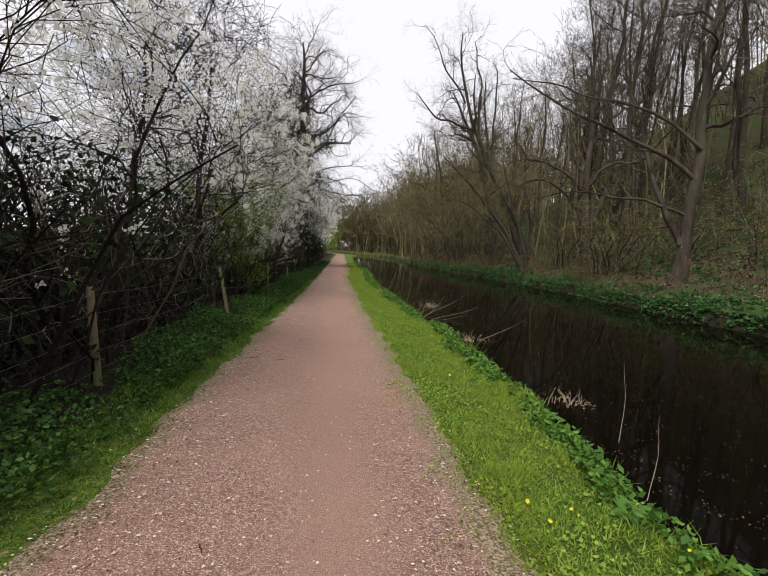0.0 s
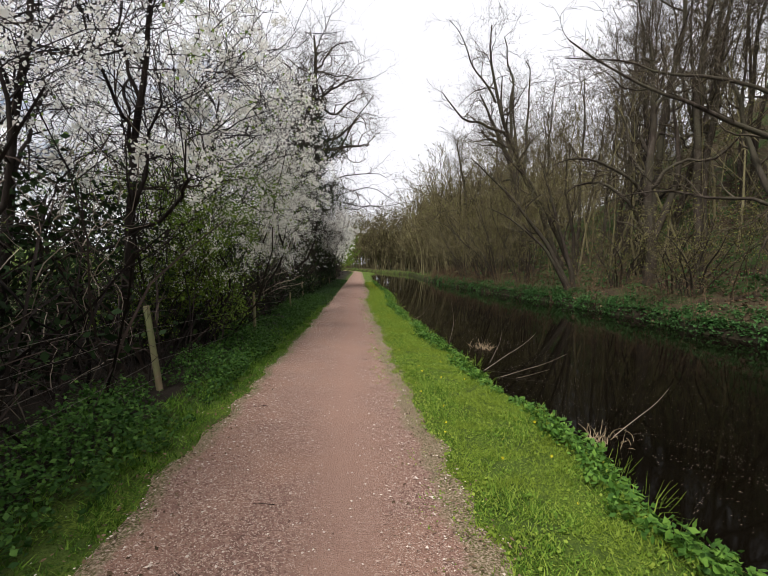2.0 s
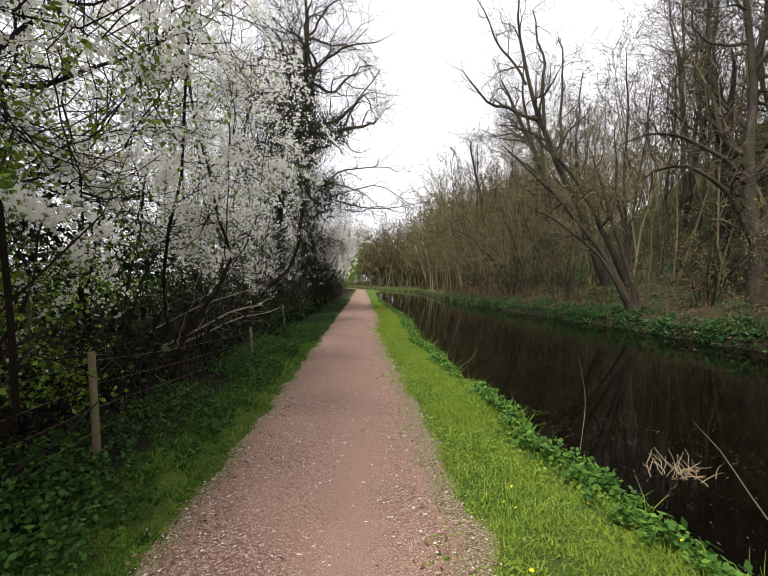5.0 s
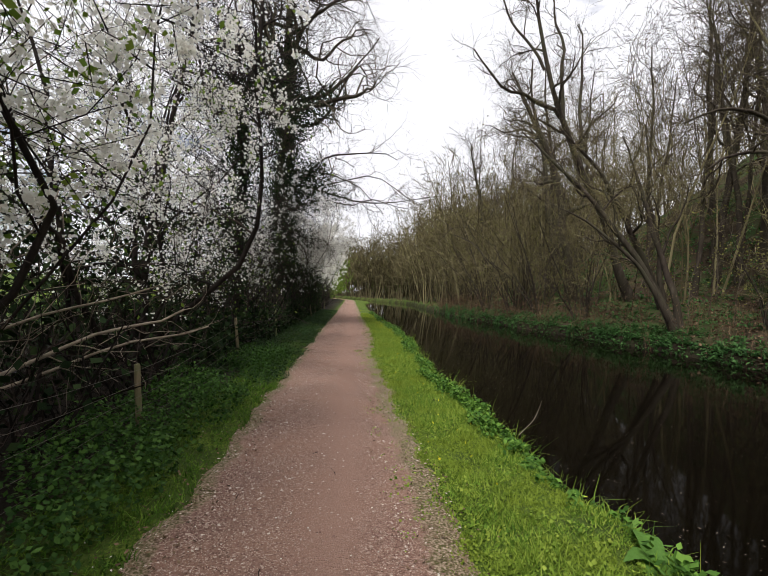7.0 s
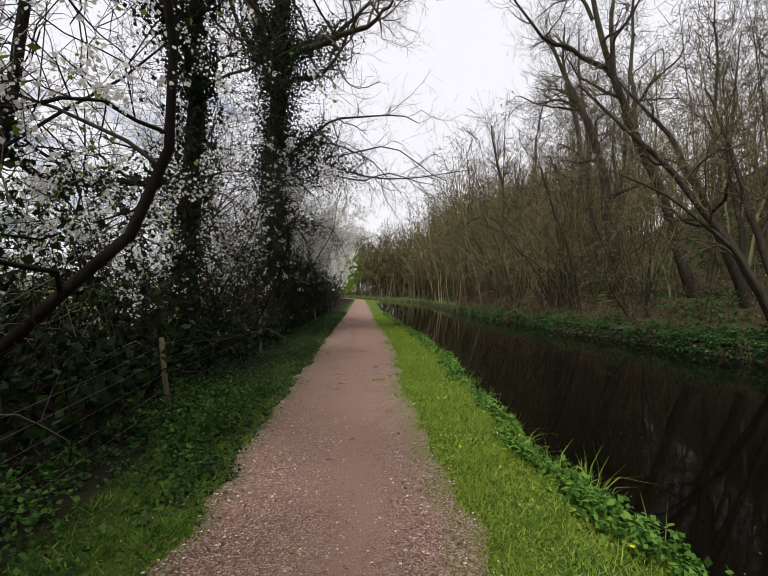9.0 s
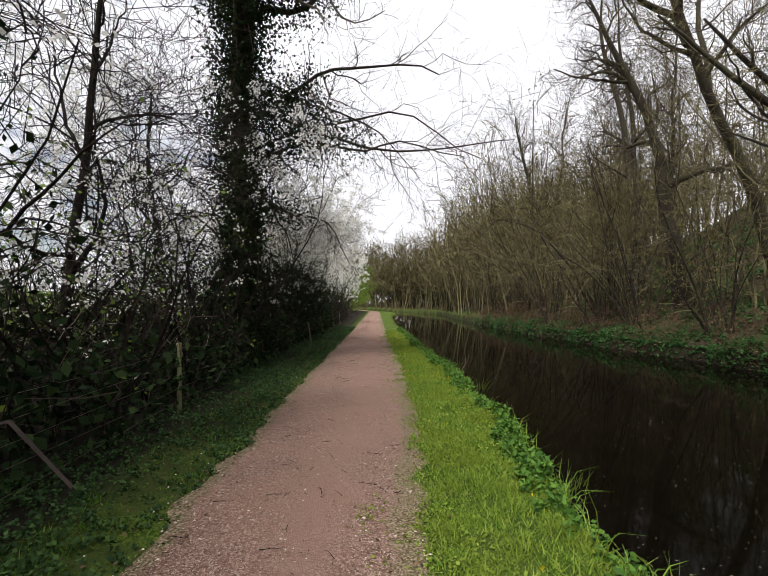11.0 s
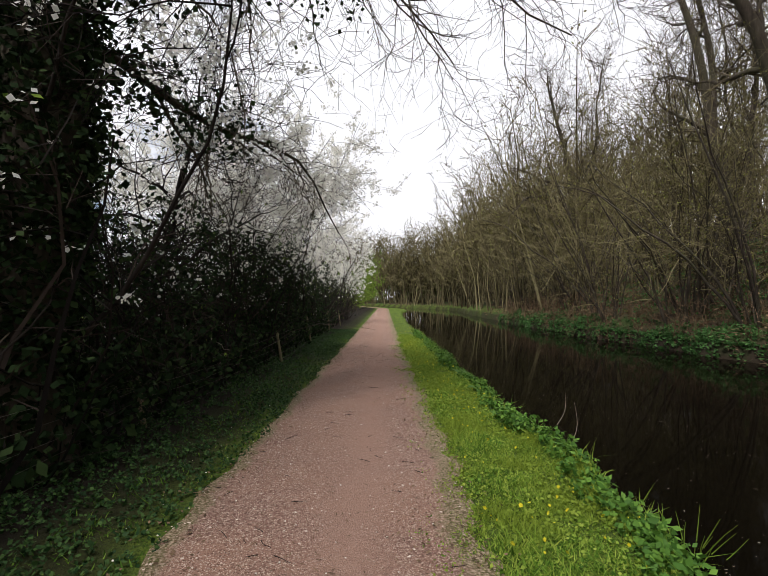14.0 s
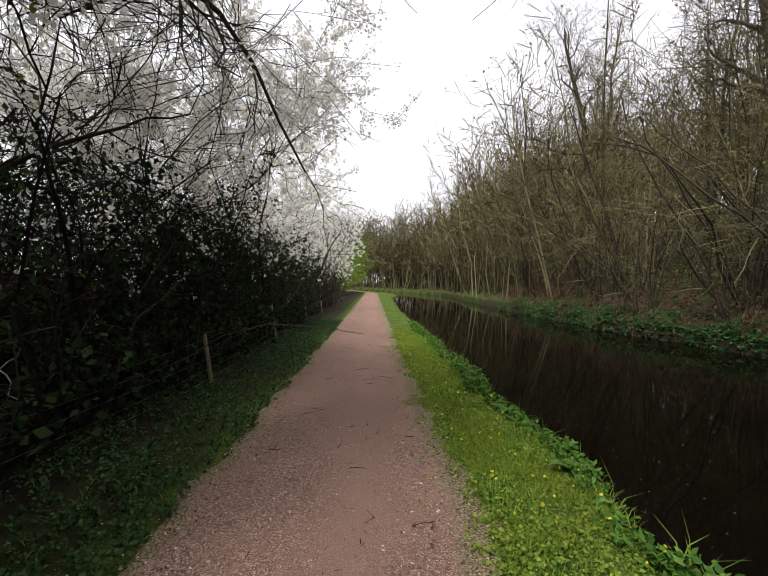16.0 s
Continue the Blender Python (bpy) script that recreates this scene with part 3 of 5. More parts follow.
# ---- trees ----
def bare_tree(name, label, seed, base, pts, r0, limbs=(), n_limb=8, limb_len=3.5, first=0.35, limb_up=0.05, limb_angle=0.9, per=(7, 7, 3), bark=None, twig=None,
              buds=0, bud_mat=None, ivy=0, ivy_top=0.7, ivy_spread=0.16, group="", category="tree", twig_len=1.0, extra_stems=(), clear=False):
    """A leafless tree: tapered trunk through pts (from the base), limbs, and a crown of branchlets and twigs."""
    g = np.random.default_rng(seed)
    bark, twig = bark or M_BARK, twig or M_TWIG
    t = thing(name, label, category, base, group)
    stems = []
    for k, (sp, sr) in enumerate([(pts, r0)] + list(extra_stems)):
        p = spine(g, sp, 16, 0.05)
        r = sr * (np.linspace(1, 0.0, 16) ** 0.8 * 0.85 + 0.15)
        r[0] *= 1.45
        r[1] *= 1.12
        stems.append((p, r))
        part("trunk" if k == 0 else "stem", tubes(p[None], r[None], 10 if sr > 0.12 else 7), bark, t)
    LP, LR = [], []
    for lp, lr in limbs:
        p = spine(g, lp, 12, 0.12)
        LP.append(p)
        LR.append(lr * np.linspace(1, 0.25, 12))
    share = max(1, n_limb // len(stems))
    for p, r in stems:
        S, D, pr, u = offshoots(g, p[None], r[None], share, first, 0.98, limb_angle)
        ln = limb_len * (1.15 - 0.75 * (u - first) / (1 - first)) * g.uniform(0.7, 1.25, len(S))
        P, R = sprout(g, S, D, ln, np.maximum(pr * 0.55, 0.012), 12, 0.26, limb_up, 0.2)
        LP += list(P)
        LR += list(R)
    LP, LR = np.stack(LP), np.stack(LR)

    def trim(P, R):
        if not clear:
            return P, R
        W = P + np.array(base)
        ok = (W[..., 0] < -1.8 + 0.4 * np.clip(W[..., 2] - 1.5, 0, 6)).all(1)
        return P[ok], R[ok]

    LP, LR = trim(LP, LR)
    for p, r in zip(LP, LR):
        part("limb", tubes(p[None], r[None], 6), bark, t)
    geos = []
    S, D, pr, u = offshoots(g, LP, LR, per[0], 0.2, 1.0, 0.85)
    BP, BR = trim(*sprout(g, S, D, 1.7 * twig_len * g.uniform(0.5, 1.3, len(S)), np.clip(pr * 0.55, 0.007, 0.05), 7, 0.32, limb_up, 0.35))
    geos.append(tubes(BP, BR, 4))
    S, D, pr, u = offshoots(g, BP, BR, per[1], 0.15, 1.0, 0.75)
    TP, TR = sprout(g, S, D, 0.95 * twig_len * g.uniform(0.4, 1.3, len(S)), np.clip(pr * 0.6, {"woodland_tree": 0.008, "ivy_tree": 0.003}.get(name, 0.0045), 0.008 if name == "ivy_tree" else 0.013), 3 if name == "woodland_tree" else 5, 0.36, limb_up, 0.45)
    TP, TR = trim(TP, TR)
    geos.append(tubes(TP, TR, 2 if name in ("woodland_tree", "hedge_tree") else 3))
    WP = TP
    if per[2]:
        S, D, pr, u = offshoots(g, TP, TR, per[2], 0.2, 1.0, 0.65)
        WP, WR = sprout(g, S, D, 0.5 * twig_len * g.uniform(0.4, 1.3, len(S)), np.full(len(S), {"woodland_tree": 0.008, "ivy_tree": 0.0026}.get(name, 0.0042)), 2 if name == "woodland_tree" else 3, 0.3, limb_up, 0.6)
        geos.append(tubes(WP, WR, 2))
    part("crown", joined(geos), twig, t, "bare fine twigs")
    if buds:
        part("foliage", leaves(g, along(g, WP, buds, 0.04), 0.035, 1.5), bud_mat or M_LEAF_OLIVE, t, "opening spring leaves")
    if ivy:
        p, r = stems[0]
        n1 = int(ivy * 0.55)
        k = (g.beta(1.2, 1.2, n1) * ivy_top * 15).clip(0, 14.99)
        i = k.astype(int)
        f = (k - i)[:, None]
        c = p[i] * (1 - f) + p[i + 1] * f
        fat = ivy_spread * (0.25 + 1.1 * smooth(0.1, 0.55, k / 15))[:, None]
        at = c + unit(g.normal(0, 1, (n1, 3)) * [1, 1, 0.3]) * (r[i][:, None] + np.abs(g.normal(0, 1, (n1, 1))) * fat)
        low = LP[LP[:, 0, 2] < p[15, 2] * ivy_top]
        at2 = along(g, low[:, :6], ivy - n1, ivy_spread * 0.9)
        part("ivy", leaves(g, np.concatenate([at, at2]), 0.058, 1.2), M_IVY, t, "dark glossy ivy leaves")
    return t


def blossom_bush(name, label, seed, place, height, reach, stems=7, blossom=7000, leaf=0, lean=(0.25, 0), group="blossom hedge", twig=None, per=(8, 8, 5), low=0.3, leaf_size=0.04, flower=0.037, start=0.3, over=0.0, thick=1.0, leaf_mat=None, leaf_top=0.66):
    """A many-stemmed arching bush, clipped back from the path, with blossom along its outer twigs."""
    g = np.random.default_rng(seed)
    twig = twig or M_TWIG_DARK
    t = thing(name, label, "bush", place, group)

    def clear(P, R):
        W = P + np.array(place)
        lim = -1.85 + 0.36 * np.clip(W[..., 2] - 1.3, 0, 2.8) - (0 if over > 1 else 0.5) * np.clip(W[..., 2] - 4.1, 0, 4) + over * np.clip(W[..., 2] - 2.4, 0, 1)
        ok = (W[..., 0] < lim).all(1) & (W[..., 2] > 0.05).all(1)
        return P[ok], R[ok]

    a = np.arange(stems) * 2 * np.pi / stems + g.uniform(-0.4, 0.4, stems)
    S = np.stack([np.cos(a) * 0.3, np.sin(a) * 0.45, np.full(stems, -0.1)], 1)
    D = np.stack([np.cos(a) * 0.25 + lean[0], np.sin(a) * 0.4 + lean[1], np.ones(stems)], 1)
    P, R = sprout(g, S, D, height * g.uniform(0.75, 1.05, stems), thick * g.uniform(0.016, 0.042, stems) * height / 5, 12, 0.24, 0.02, 0.1)
    W = P + np.array(place)
    ok = (W[..., 0] < -1.7 + 0.36 * np.clip(W[..., 2] - 1.3, 0, 5) + over * np.clip(W[..., 2] - 2.4, 0, 1)).all(1)
    P, R = P[ok], R[ok]
    for p, r in zip(P, R):
        part("stem", tubes(p[None], r[None], 6), M_BARK_DARK, t)
    S, D, pr, u = offshoots(g, P, R, per[0], start, 1.0, 0.95)
    D = D + np.array([lean[0], lean[1], 0.0]) * 0.5
    BP, BR = clear(*sprout(g, S, D, reach * g.uniform(0.55, 1.2, len(S)), np.clip(pr * 0.45, 0.008, 0.022), 8, 0.28, -0.01, 0.45))
    S, D, pr, u = offshoots(g, BP, BR, per[1], 0.1, 1.0, 0.8)
    TP, TR = clear(*sprout(g, S, D, reach * 0.42 * g.uniform(0.5, 1.3, len(S)), np.clip(pr * 0.6, 0.0035, 0.008), 4, 0.34, 0.02, 0.4))
    geos = [tubes(BP, BR, 4), tubes(TP, TR, 3 if over else 2)]
    WP = TP
    if per[2]:
        S, D, pr, u = offshoots(g, TP, TR, per[2], 0.1, 1.0, 0.7)
        WP, WR = clear(*sprout(g, S, D, reach * 0.2 * g.uniform(0.4, 1.3, len(S)), np.full(len(S), 0.0028), 2, 0.15, 0.0, 0.6))
        geos.append(tubes(WP, WR, 2))
    part("crown", joined(geos), twig, t, "dark thorny twigs")
    if blossom:
        spray = along(g, WP, int(blossom * 0.5), 0.01)
        x, y, z = (spray + np.array(place)).T
        lush = np.sin(4.3 * x + 1.7 * np.sin(3.1 * z) + seed) * np.sin(3.9 * y + 1.3 * np.sin(4.1 * x)) + 0.6 * np.sin(5.3 * z + 2 * np.sin(2.3 * y))
        spray = spray[(lush > g.uniform(-0.9, 0.75, len(spray))) & (z - place[2] > height * low + g.normal(0, 0.4, len(spray)))]
        at = np.repeat(spray, 6, 0)
        at = (at + g.normal(0, 0.036, at.shape))[:blossom]
        near = height < 4
        part("blossom", flowers(g, at, flower) if near else leaves(g, at, flower, 1.1), M_BLOSSOM, t, "white blossom clustered on the twigs")
    if leaf:
        at = along(g, WP, leaf * 3, 0.05)
        at = at[at[:, 2] < height * leaf_top][:leaf]
        part("foliage", leaves(g, at, leaf_size, 1.5), leaf_mat or M_LEAF_YOUNG, t, "ivy leaves hanging in the thorns" if leaf_mat else "fresh green spring leaves")
    return t


def place_z(x, y):
    return float(land(x, y))


def at(x, y, dz=-0.12):
    return (x, y, place_z(x, y) + dz)


# wooded bank: trees that lean over the water
WOOD = "trees on the wooded bank"
bare_tree("alder_tree", "multi-stemmed bare alder leaning far over the canal", 11, at(12.7, 30.3), [(0, 0, 0), (-0.9, 0.2, 2.0), (-2.4, 0.5, 4.2), (-4.4, 0.8, 6.2), (-6.2, 1.2, 7.8)], 0.16,
          extra_stems=[([(0.3, 0.2, 0), (-0.2, 0.4, 2.5), (-1.2, 0.6, 5.0), (-2.0, 1.0, 8.0)], 0.15), ([(-0.2, -0.2, 0), (-1.6, -0.3, 2.2), (-3.4, -0.2, 3.8), (-5.2, 0.2, 4.8)], 0.11)],
          n_limb=15, limb_len=3.2, first=0.35, per=(7, 6, 3), twig=M_TWIG_OLIVE, buds=1500, group=WOOD)
bare_tree("oak_tree", "thick forked bare oak with crooked limbs", 12, at(14.6, 25.7), [(0, 0, 0), (-0.1, 0, 2.2), (-0.5, 0.2, 4.6), (-0.2, 0.3, 8.0), (-0.9, 0.5, 12.5)], 0.27,
          limbs=[([(-0.05, 0, 2.4), (0.8, 0.2, 4.2), (1.2, 0.1, 6.5), (0.7, 0.5, 9.5)], 0.2), ([(-0.15, 0, 1.9), (-1.4, -0.2, 4.0), (-3.2, -0.2, 5.0), (-4.8, 0.0, 4.5)], 0.13),
                 ([(-0.4, 0.2, 4.4), (-2.0, 0.0, 5.6), (-4.2, -0.4, 6.0), (-6.0, -0.6, 5.5)], 0.1)],
          n_limb=10, limb_len=4.2, first=0.4, per=(8, 6, 3), group=WOOD)
bare_tree("oak_tree", "large bare oak with long limbs reaching over the water", 13, at(13.4, 16.8), [(0, 0, 0), (0.1, 0, 2.5), (0.5, 0.1, 5.0), (0.3, 0.3, 8.0), (1.0, 0.6, 13.0)], 0.27,
          limbs=[([(0.3, 0, 4.2), (-1.6, 0.6, 5.6), (-4.0, 1.4, 6.6), (-6.6, 2.2, 8.2)], 0.1), ([(0.4, 0, 5.4), (-1.6, 1.5, 7.4), (-3.6, 3.2, 8.4), (-5.6, 4.5, 9.2)], 0.085),
                 ([(0.1, 0, 2.8), (-1.8, 1.0, 3.4), (-3.8, 2.2, 3.7), (-5.0, 3.0, 3.3)], 0.07), ([(0, 0, 1.6), (-0.7, 0.6, 3.0), (-0.8, 1.2, 5.0), (-1.4, 2.0, 8.0)], 0.14)],
          n_limb=8, limb_len=4.5, first=0.45, per=(8, 6, 3), group=WOOD)
bare_tree("dead_tree", "blackened ivy-wrapped trunk on the slope", 14, at(16.4, 29.5), [(0, 0, 0), (0.1, 0, 2.5), (-0.1, 0.1, 5), (0.2, 0.3, 11)], 0.33, n_limb=9, limb_len=3.2, first=0.3,
          per=(6, 5, 2), bark=M_BARK_DARK, ivy=1500, ivy_top=0.45, ivy_spread=0.1, group=WOOD)
bare_tree("ash_tree", "tall bare ash leaning over the canal with an arching limb", 15, at(15.4, 37.4), [(0, 0, 0), (-1.2, -0.3, 2.6), (-3.4, -0.9, 6.0), (-5.2, -1.4, 9.2), (-6.6, -1.8, 12.0), (-7.4, -2.0, 16.5)], 0.24,
          limbs=[([(-5.3, -1.4, 9.3), (-7.4, -2.2, 9.8), (-9.0, -2.8, 9.9), (-10.6, -3.0, 11.6)], 0.12), ([(-5.0, -1.3, 8.8), (-5.2, -0.6, 11.5), (-5.0, -0.4, 14.0), (-5.6, 0, 17.0)], 0.13),
                 ([(-3.6, -0.9, 6.4), (-3.4, 0.2, 9.5), (-3.0, 0.6, 13.0), (-3.4, 0.8, 16.0)], 0.13), ([(-6.4, -1.7, 11.5), (-7.8, -1.2, 13.6), (-8.6, -1.0, 15.4), (-9.6, -0.6, 17.4)], 0.08)],
          n_limb=8, limb_len=3.4, first=0.45, per=(8, 6, 3), limb_up=0.07, group=WOOD)
bare_tree("alder_tree", "slender bare alder leaning low over the water", 16, at(14.6, 33.6), [(0, 0, 0), (-1.3, -0.2, 2.4), (-2.6, -0.4, 4.6), (-4.4, -0.6, 6.6), (-6.0, -0.8, 7.8)], 0.19, n_limb=11, limb_len=2.8, first=0.4,
          extra_stems=[([(0.3, 0.3, 0), (-0.3, 0.3, 2.6), (-1.0, 0.2, 6.0), (-1.2, 0.4, 9.5)], 0.13)], per=(7, 6, 3), twig=M_TWIG_OLIVE, buds=1200, group=WOOD)
bare_tree("ash_tree", "heavy bare trunk leaning over the canal with a broken limb", 17, at(13.9, 41.2), [(0, 0, 0), (-0.4, 0, 3), (-0.9, 0.1, 6), (-2.2, 0.2, 10), (-4.6, 0.2, 14.5)], 0.34,
          limbs=[([(-0.8, 0.1, 5.6), (0.4, -0.6, 6.2), (1.4, -1.0, 6.3)], 0.2), ([(-2.4, 0.2, 10.3), (-3.6, 0.2, 10.8), (-4.8, 0.5, 10.6), (-5.6, 0.8, 11.2)], 0.1)], n_limb=10, limb_len=3.6, first=0.5, per=(8, 6, 3), group=WOOD)
bare_tree("ash_tree", "pair of tall straight bare ash stems", 18, at(14.5, 45.8), [(0, 0, 0), (-0.1, 0, 4), (-0.6, 0.4, 9), (-1.6, 0.8, 14), (-2.2, 1.0, 18)], 0.27,
          extra_stems=[([(0.5, 0.3, 0), (0.6, 0.5, 4), (0.2, 0.9, 9), (-0.4, 1.2, 14), (-0.6, 1.2, 18)], 0.22)], n_limb=14, limb_len=3.4, first=0.4, per=(8, 6, 3), group=WOOD)
bare_tree("oak_tree", "bare oak with one low arching limb over the bank", 19, at(12.7, 55.9), [(0, 0, 0), (-0.3, 0, 3), (-0.7, -0.2, 6.5), (-1.0, 0, 10), (-2.2, 0.4, 15)], 0.26,
          limbs=[([(-0.7, -0.2, 6.0), (-2.2, -0.6, 7.0), (-3.8, -0.8, 6.6), (-4.8, -1.0, 5.4)], 0.12)], n_limb=11, limb_len=3.6, first=0.4, per=(8, 6, 3), twig=M_TWIG, buds=1500, bud_mat=M_LEAF_OLIVE, group=WOOD)

# woodland behind: a few kinds, repeated with other turns and sizes
kinds = [
    bare_tree("woodland_tree", "tall slender bare woodland tree", 31, at(19, 24), [(0, 0, 0), (0.2, 0, 4), (0, 0.2, 9), (0.3, 0.3, 15)], 0.14, n_limb=10, limb_len=3.2, first=0.4, per=(6, 5, 3), limb_up=0.1, group=WOOD),
    bare_tree("woodland_tree", "tall bare woodland tree with steep limbs", 32, at(22, 40), [(0, 0, 0), (-0.3, 0, 4), (-0.5, 0.2, 9), (-0.4, 0.5, 17)], 0.17, n_limb=11, limb_len=3.8, first=0.35, limb_angle=0.65, per=(6, 5, 3), limb_up=0.12, group=WOOD),
    bare_tree("woodland_tree", "forked bare woodland tree", 33, at(20, 52), [(0, 0, 0), (0.1, 0.2, 3), (-0.5, 0.3, 8), (-1.0, 0.2, 14)], 0.14,
              extra_stems=[([(0.1, 0.1, 1.5), (0.6, 0.2, 5), (1.0, 0.1, 9), (1.1, 0.4, 14)], 0.1)], n_limb=12, limb_len=3.0, first=0.4, per=(6, 5, 3), limb_up=0.1, group=WOOD),
]
g = np.random.default_rng(77)
spots = [(17.5, 34.5), (22.5, 18.5), (20, 21.5), (26, 27), (17, 13), (21.5, 29), (18.5, 41), (17.8, 49), (16, 52), (14.8, 60), (17, 64), (14.2, 68), (13.5, 74), (16, 80), (14.5, 88), (15.5, 96), (18, 104), (23, 34), (25, 22), (27, 45), (23, 58),
         (21, 72), (30, 30), (25, 86), (24, 10), (17.2, 25.5), (19.5, 27.5), (22.5, 25), (18.2, 30.8), (24, 30), (16.4, 15.5), (15.6, 27.6), (17.6, 32.4), (16.2, 34.8), (19.4, 37), (22, 32), (17, 38.6), (19, 33.6), (21, 26.6)]
for k, (x, y) in enumerate(spots):
    s = g.uniform(0.85, 1.15) * (1.15 if y < 32 else 1.0)
    c = copy_thing(kinds[k % 3], pose(*at(x + g.uniform(-0.5, 0.5), y + g.uniform(-0.7, 0.7)), g.uniform(-4, 4), g.uniform(-7, 1), g.uniform(0, 360)))
    c.scale = (s, s, s * g.uniform(0.92, 1.1))


def coppice(name, label, seed, place, height, stems=9, group="shrubs along the water", lean=-0.08, per=(6, 6, 2), twig=None, buds=900, bud_mat=None, spread=0.28, bud=0.045):
    """A hazel or willow stool: many thin stems arching outward, haze of twigs."""
    g = np.random.default_rng(seed)
    t = thing(name, label, "shrub", place, group)
    a = g.uniform(0, 2 * np.pi, stems)
    S = np.stack([np.cos(a) * 0.35, np.sin(a) * 0.35, np.zeros(stems)], 1)
    D = np.stack([np.cos(a) * spread + lean, np.sin(a) * spread, np.ones(stems)], 1)
    P, R = sprout(g, S, D, height * g.uniform(0.6, 1.1, stems), g.uniform(0.02, 0.055, stems), 10, 0.13, -0.02, 0.25)
    for p, r in zip(P, R):
        part("stem", tubes(p[None], r[None], 5), M_BARK, t)
    S, D, pr, u = offshoots(g, P, R, per[0], 0.2, 1.0, 0.8)
    BP, BR = sprout(g, S, D, height * 0.33 * g.uniform(0.4, 1.2, len(S)), np.clip(pr * 0.5, 0.006, 0.02), 6, 0.18, 0.0, 0.3)
    S, D, pr, u = offshoots(g, BP, BR, per[1], 0.15, 1.0, 0.7)
    TP, TR = sprout(g, S, D, height * 0.16 * g.uniform(0.4, 1.3, len(S)), np.clip(pr * 0.6, 0.004, 0.009), 4, 0.16, 0.0, 0.4)
    geos = [tubes(BP, BR, 3), tubes(TP, TR, 2)]
    WP = TP
    if per[2]:
        S, D, pr, u = offshoots(g, TP, TR, per[2], 0.2, 1.0, 0.6)
        WP, WR = sprout(g, S, D, height * 0.07 * g.uniform(0.5, 1.3, len(S)), np.full(len(S), 0.004), 2, 0.1, 0.0, 0.7)
        geos.append(tubes(WP, WR, 2))
    part("crown", joined(geos), twig or M_TWIG_OLIVE, t, "haze of fine olive twigs")
    if buds:
        part("foliage", leaves(g, along(g, WP, buds, bud), bud, 1.5), bud_mat or M_LEAF_OLIVE, t, "opening olive buds")
    return t


shrubs = [coppice("hazel_shrub", "bare hazel stool arching over the canal bank", 41, at(12.2, 36.8), 6.5, 9),
          coppice("hazel_shrub", "dense olive-brown hazel thicket on the bank", 42, at(11.6, 43.5), 7.5, 11),
          coppice("hazel_shrub", "low spreading bare shrub at the water's edge", 43, at(13.6, 21.5), 4.2, 9, lean=-0.2)]
for k in range(21):
    y = 38.5 + k * 2.1 + g.uniform(-0.6, 0.6) if k < 15 else 8 + (k - 15) * 3.8
    x = float(far_bank(y)) + (g.uniform(0.8, 3.6) if k < 15 else g.uniform(1.5, 4.5))
    c = copy_thing(shrubs[k % 2 if k < 15 else 2], pose(*at(x, y), 0, 0, g.uniform(-50, 50)))
    s = g.uniform(0.75, 1.15)
    c.scale = (s, s, s)
willow = coppice("willow_tree", "yellow-green willow coming into leaf at the canal's bend", 44, at(-4.6, 92), 7, 8, "trees at the bend", lean=0.15, per=(6, 5, 2), twig=M_TWIG_OLIVE, buds=3600, bud_mat=M_LEAF_YOUNG, spread=0.5, bud=0.17)
for k, (x, y, s) in enumerate([(-3.7, 77, 0.7), (-4.0, 84, 0.8), (-6.5, 100, 1.0), (-11, 110, 1.0), (3, 127, 1.3), (9, 120, 1.2), (-5, 133, 1.3)]):
    c = copy_thing(willow, pose(*at(x, y), 0, 0, 70 * k))
    c.scale = (s, s, s)


# thin saplings and brush on the slope: past counting
def saplings(seed, n, box, height, radius, twigs=6, buds=0, bud=0.07, fine=3, hair=0.0045, first=0.2, reach=0.3):
    g = np.random.default_rng(seed)
    y = box[2] + (box[3] - box[2]) * g.uniform(0, 1, n) ** 0.72
    x = far_bank(y) + box[0] + (box[1] - box[0]) * g.uniform(0, 1, n) ** 1.2
    S = np.stack([x, y, land(x, y) - 0.05], 1)
    P, R = sprout(g, S, np.stack([g.normal(-0.05, 0.12, n), g.normal(0, 0.1, n), np.ones(n)], 1), height * g.uniform(0.4, 1.2, n), radius * g.uniform(0.4, 1.2, n), 5, 0.1, 0.03, 0.25)
    S, D, pr, u = offshoots(g, P, R, twigs, first, 1.0, 0.8)
    TP, TR = sprout(g, S, D, height * reach * g.uniform(0.3, 1.2, len(S)), np.clip(pr * 0.5, 0.004, 0.012), 3, 0.2, 0.12, 0.4)
    S, D, pr, u = offshoots(g, TP, TR, fine, 0.2, 1.0, 0.7)
    WP, WR = sprout(g, S, D, height * reach * 0.45 * g.uniform(0.4, 1.3, len(S)), np.full(len(S), hair), 2, 0.1, 0.0, 0.7)
    far = 1 + np.clip(WP[:, :1, 1] - 25, 0, 90) / 35
    wood = joined([tubes(P, R, 4), tubes(TP, TR * (1 + np.clip(TP[:, :1, 1] - 25, 0, 90) / 50), 2), tubes(WP, WR * far, 2)])
    return wood, leaves(g, along(g, WP, buds, 0.12), bud, 1.5)


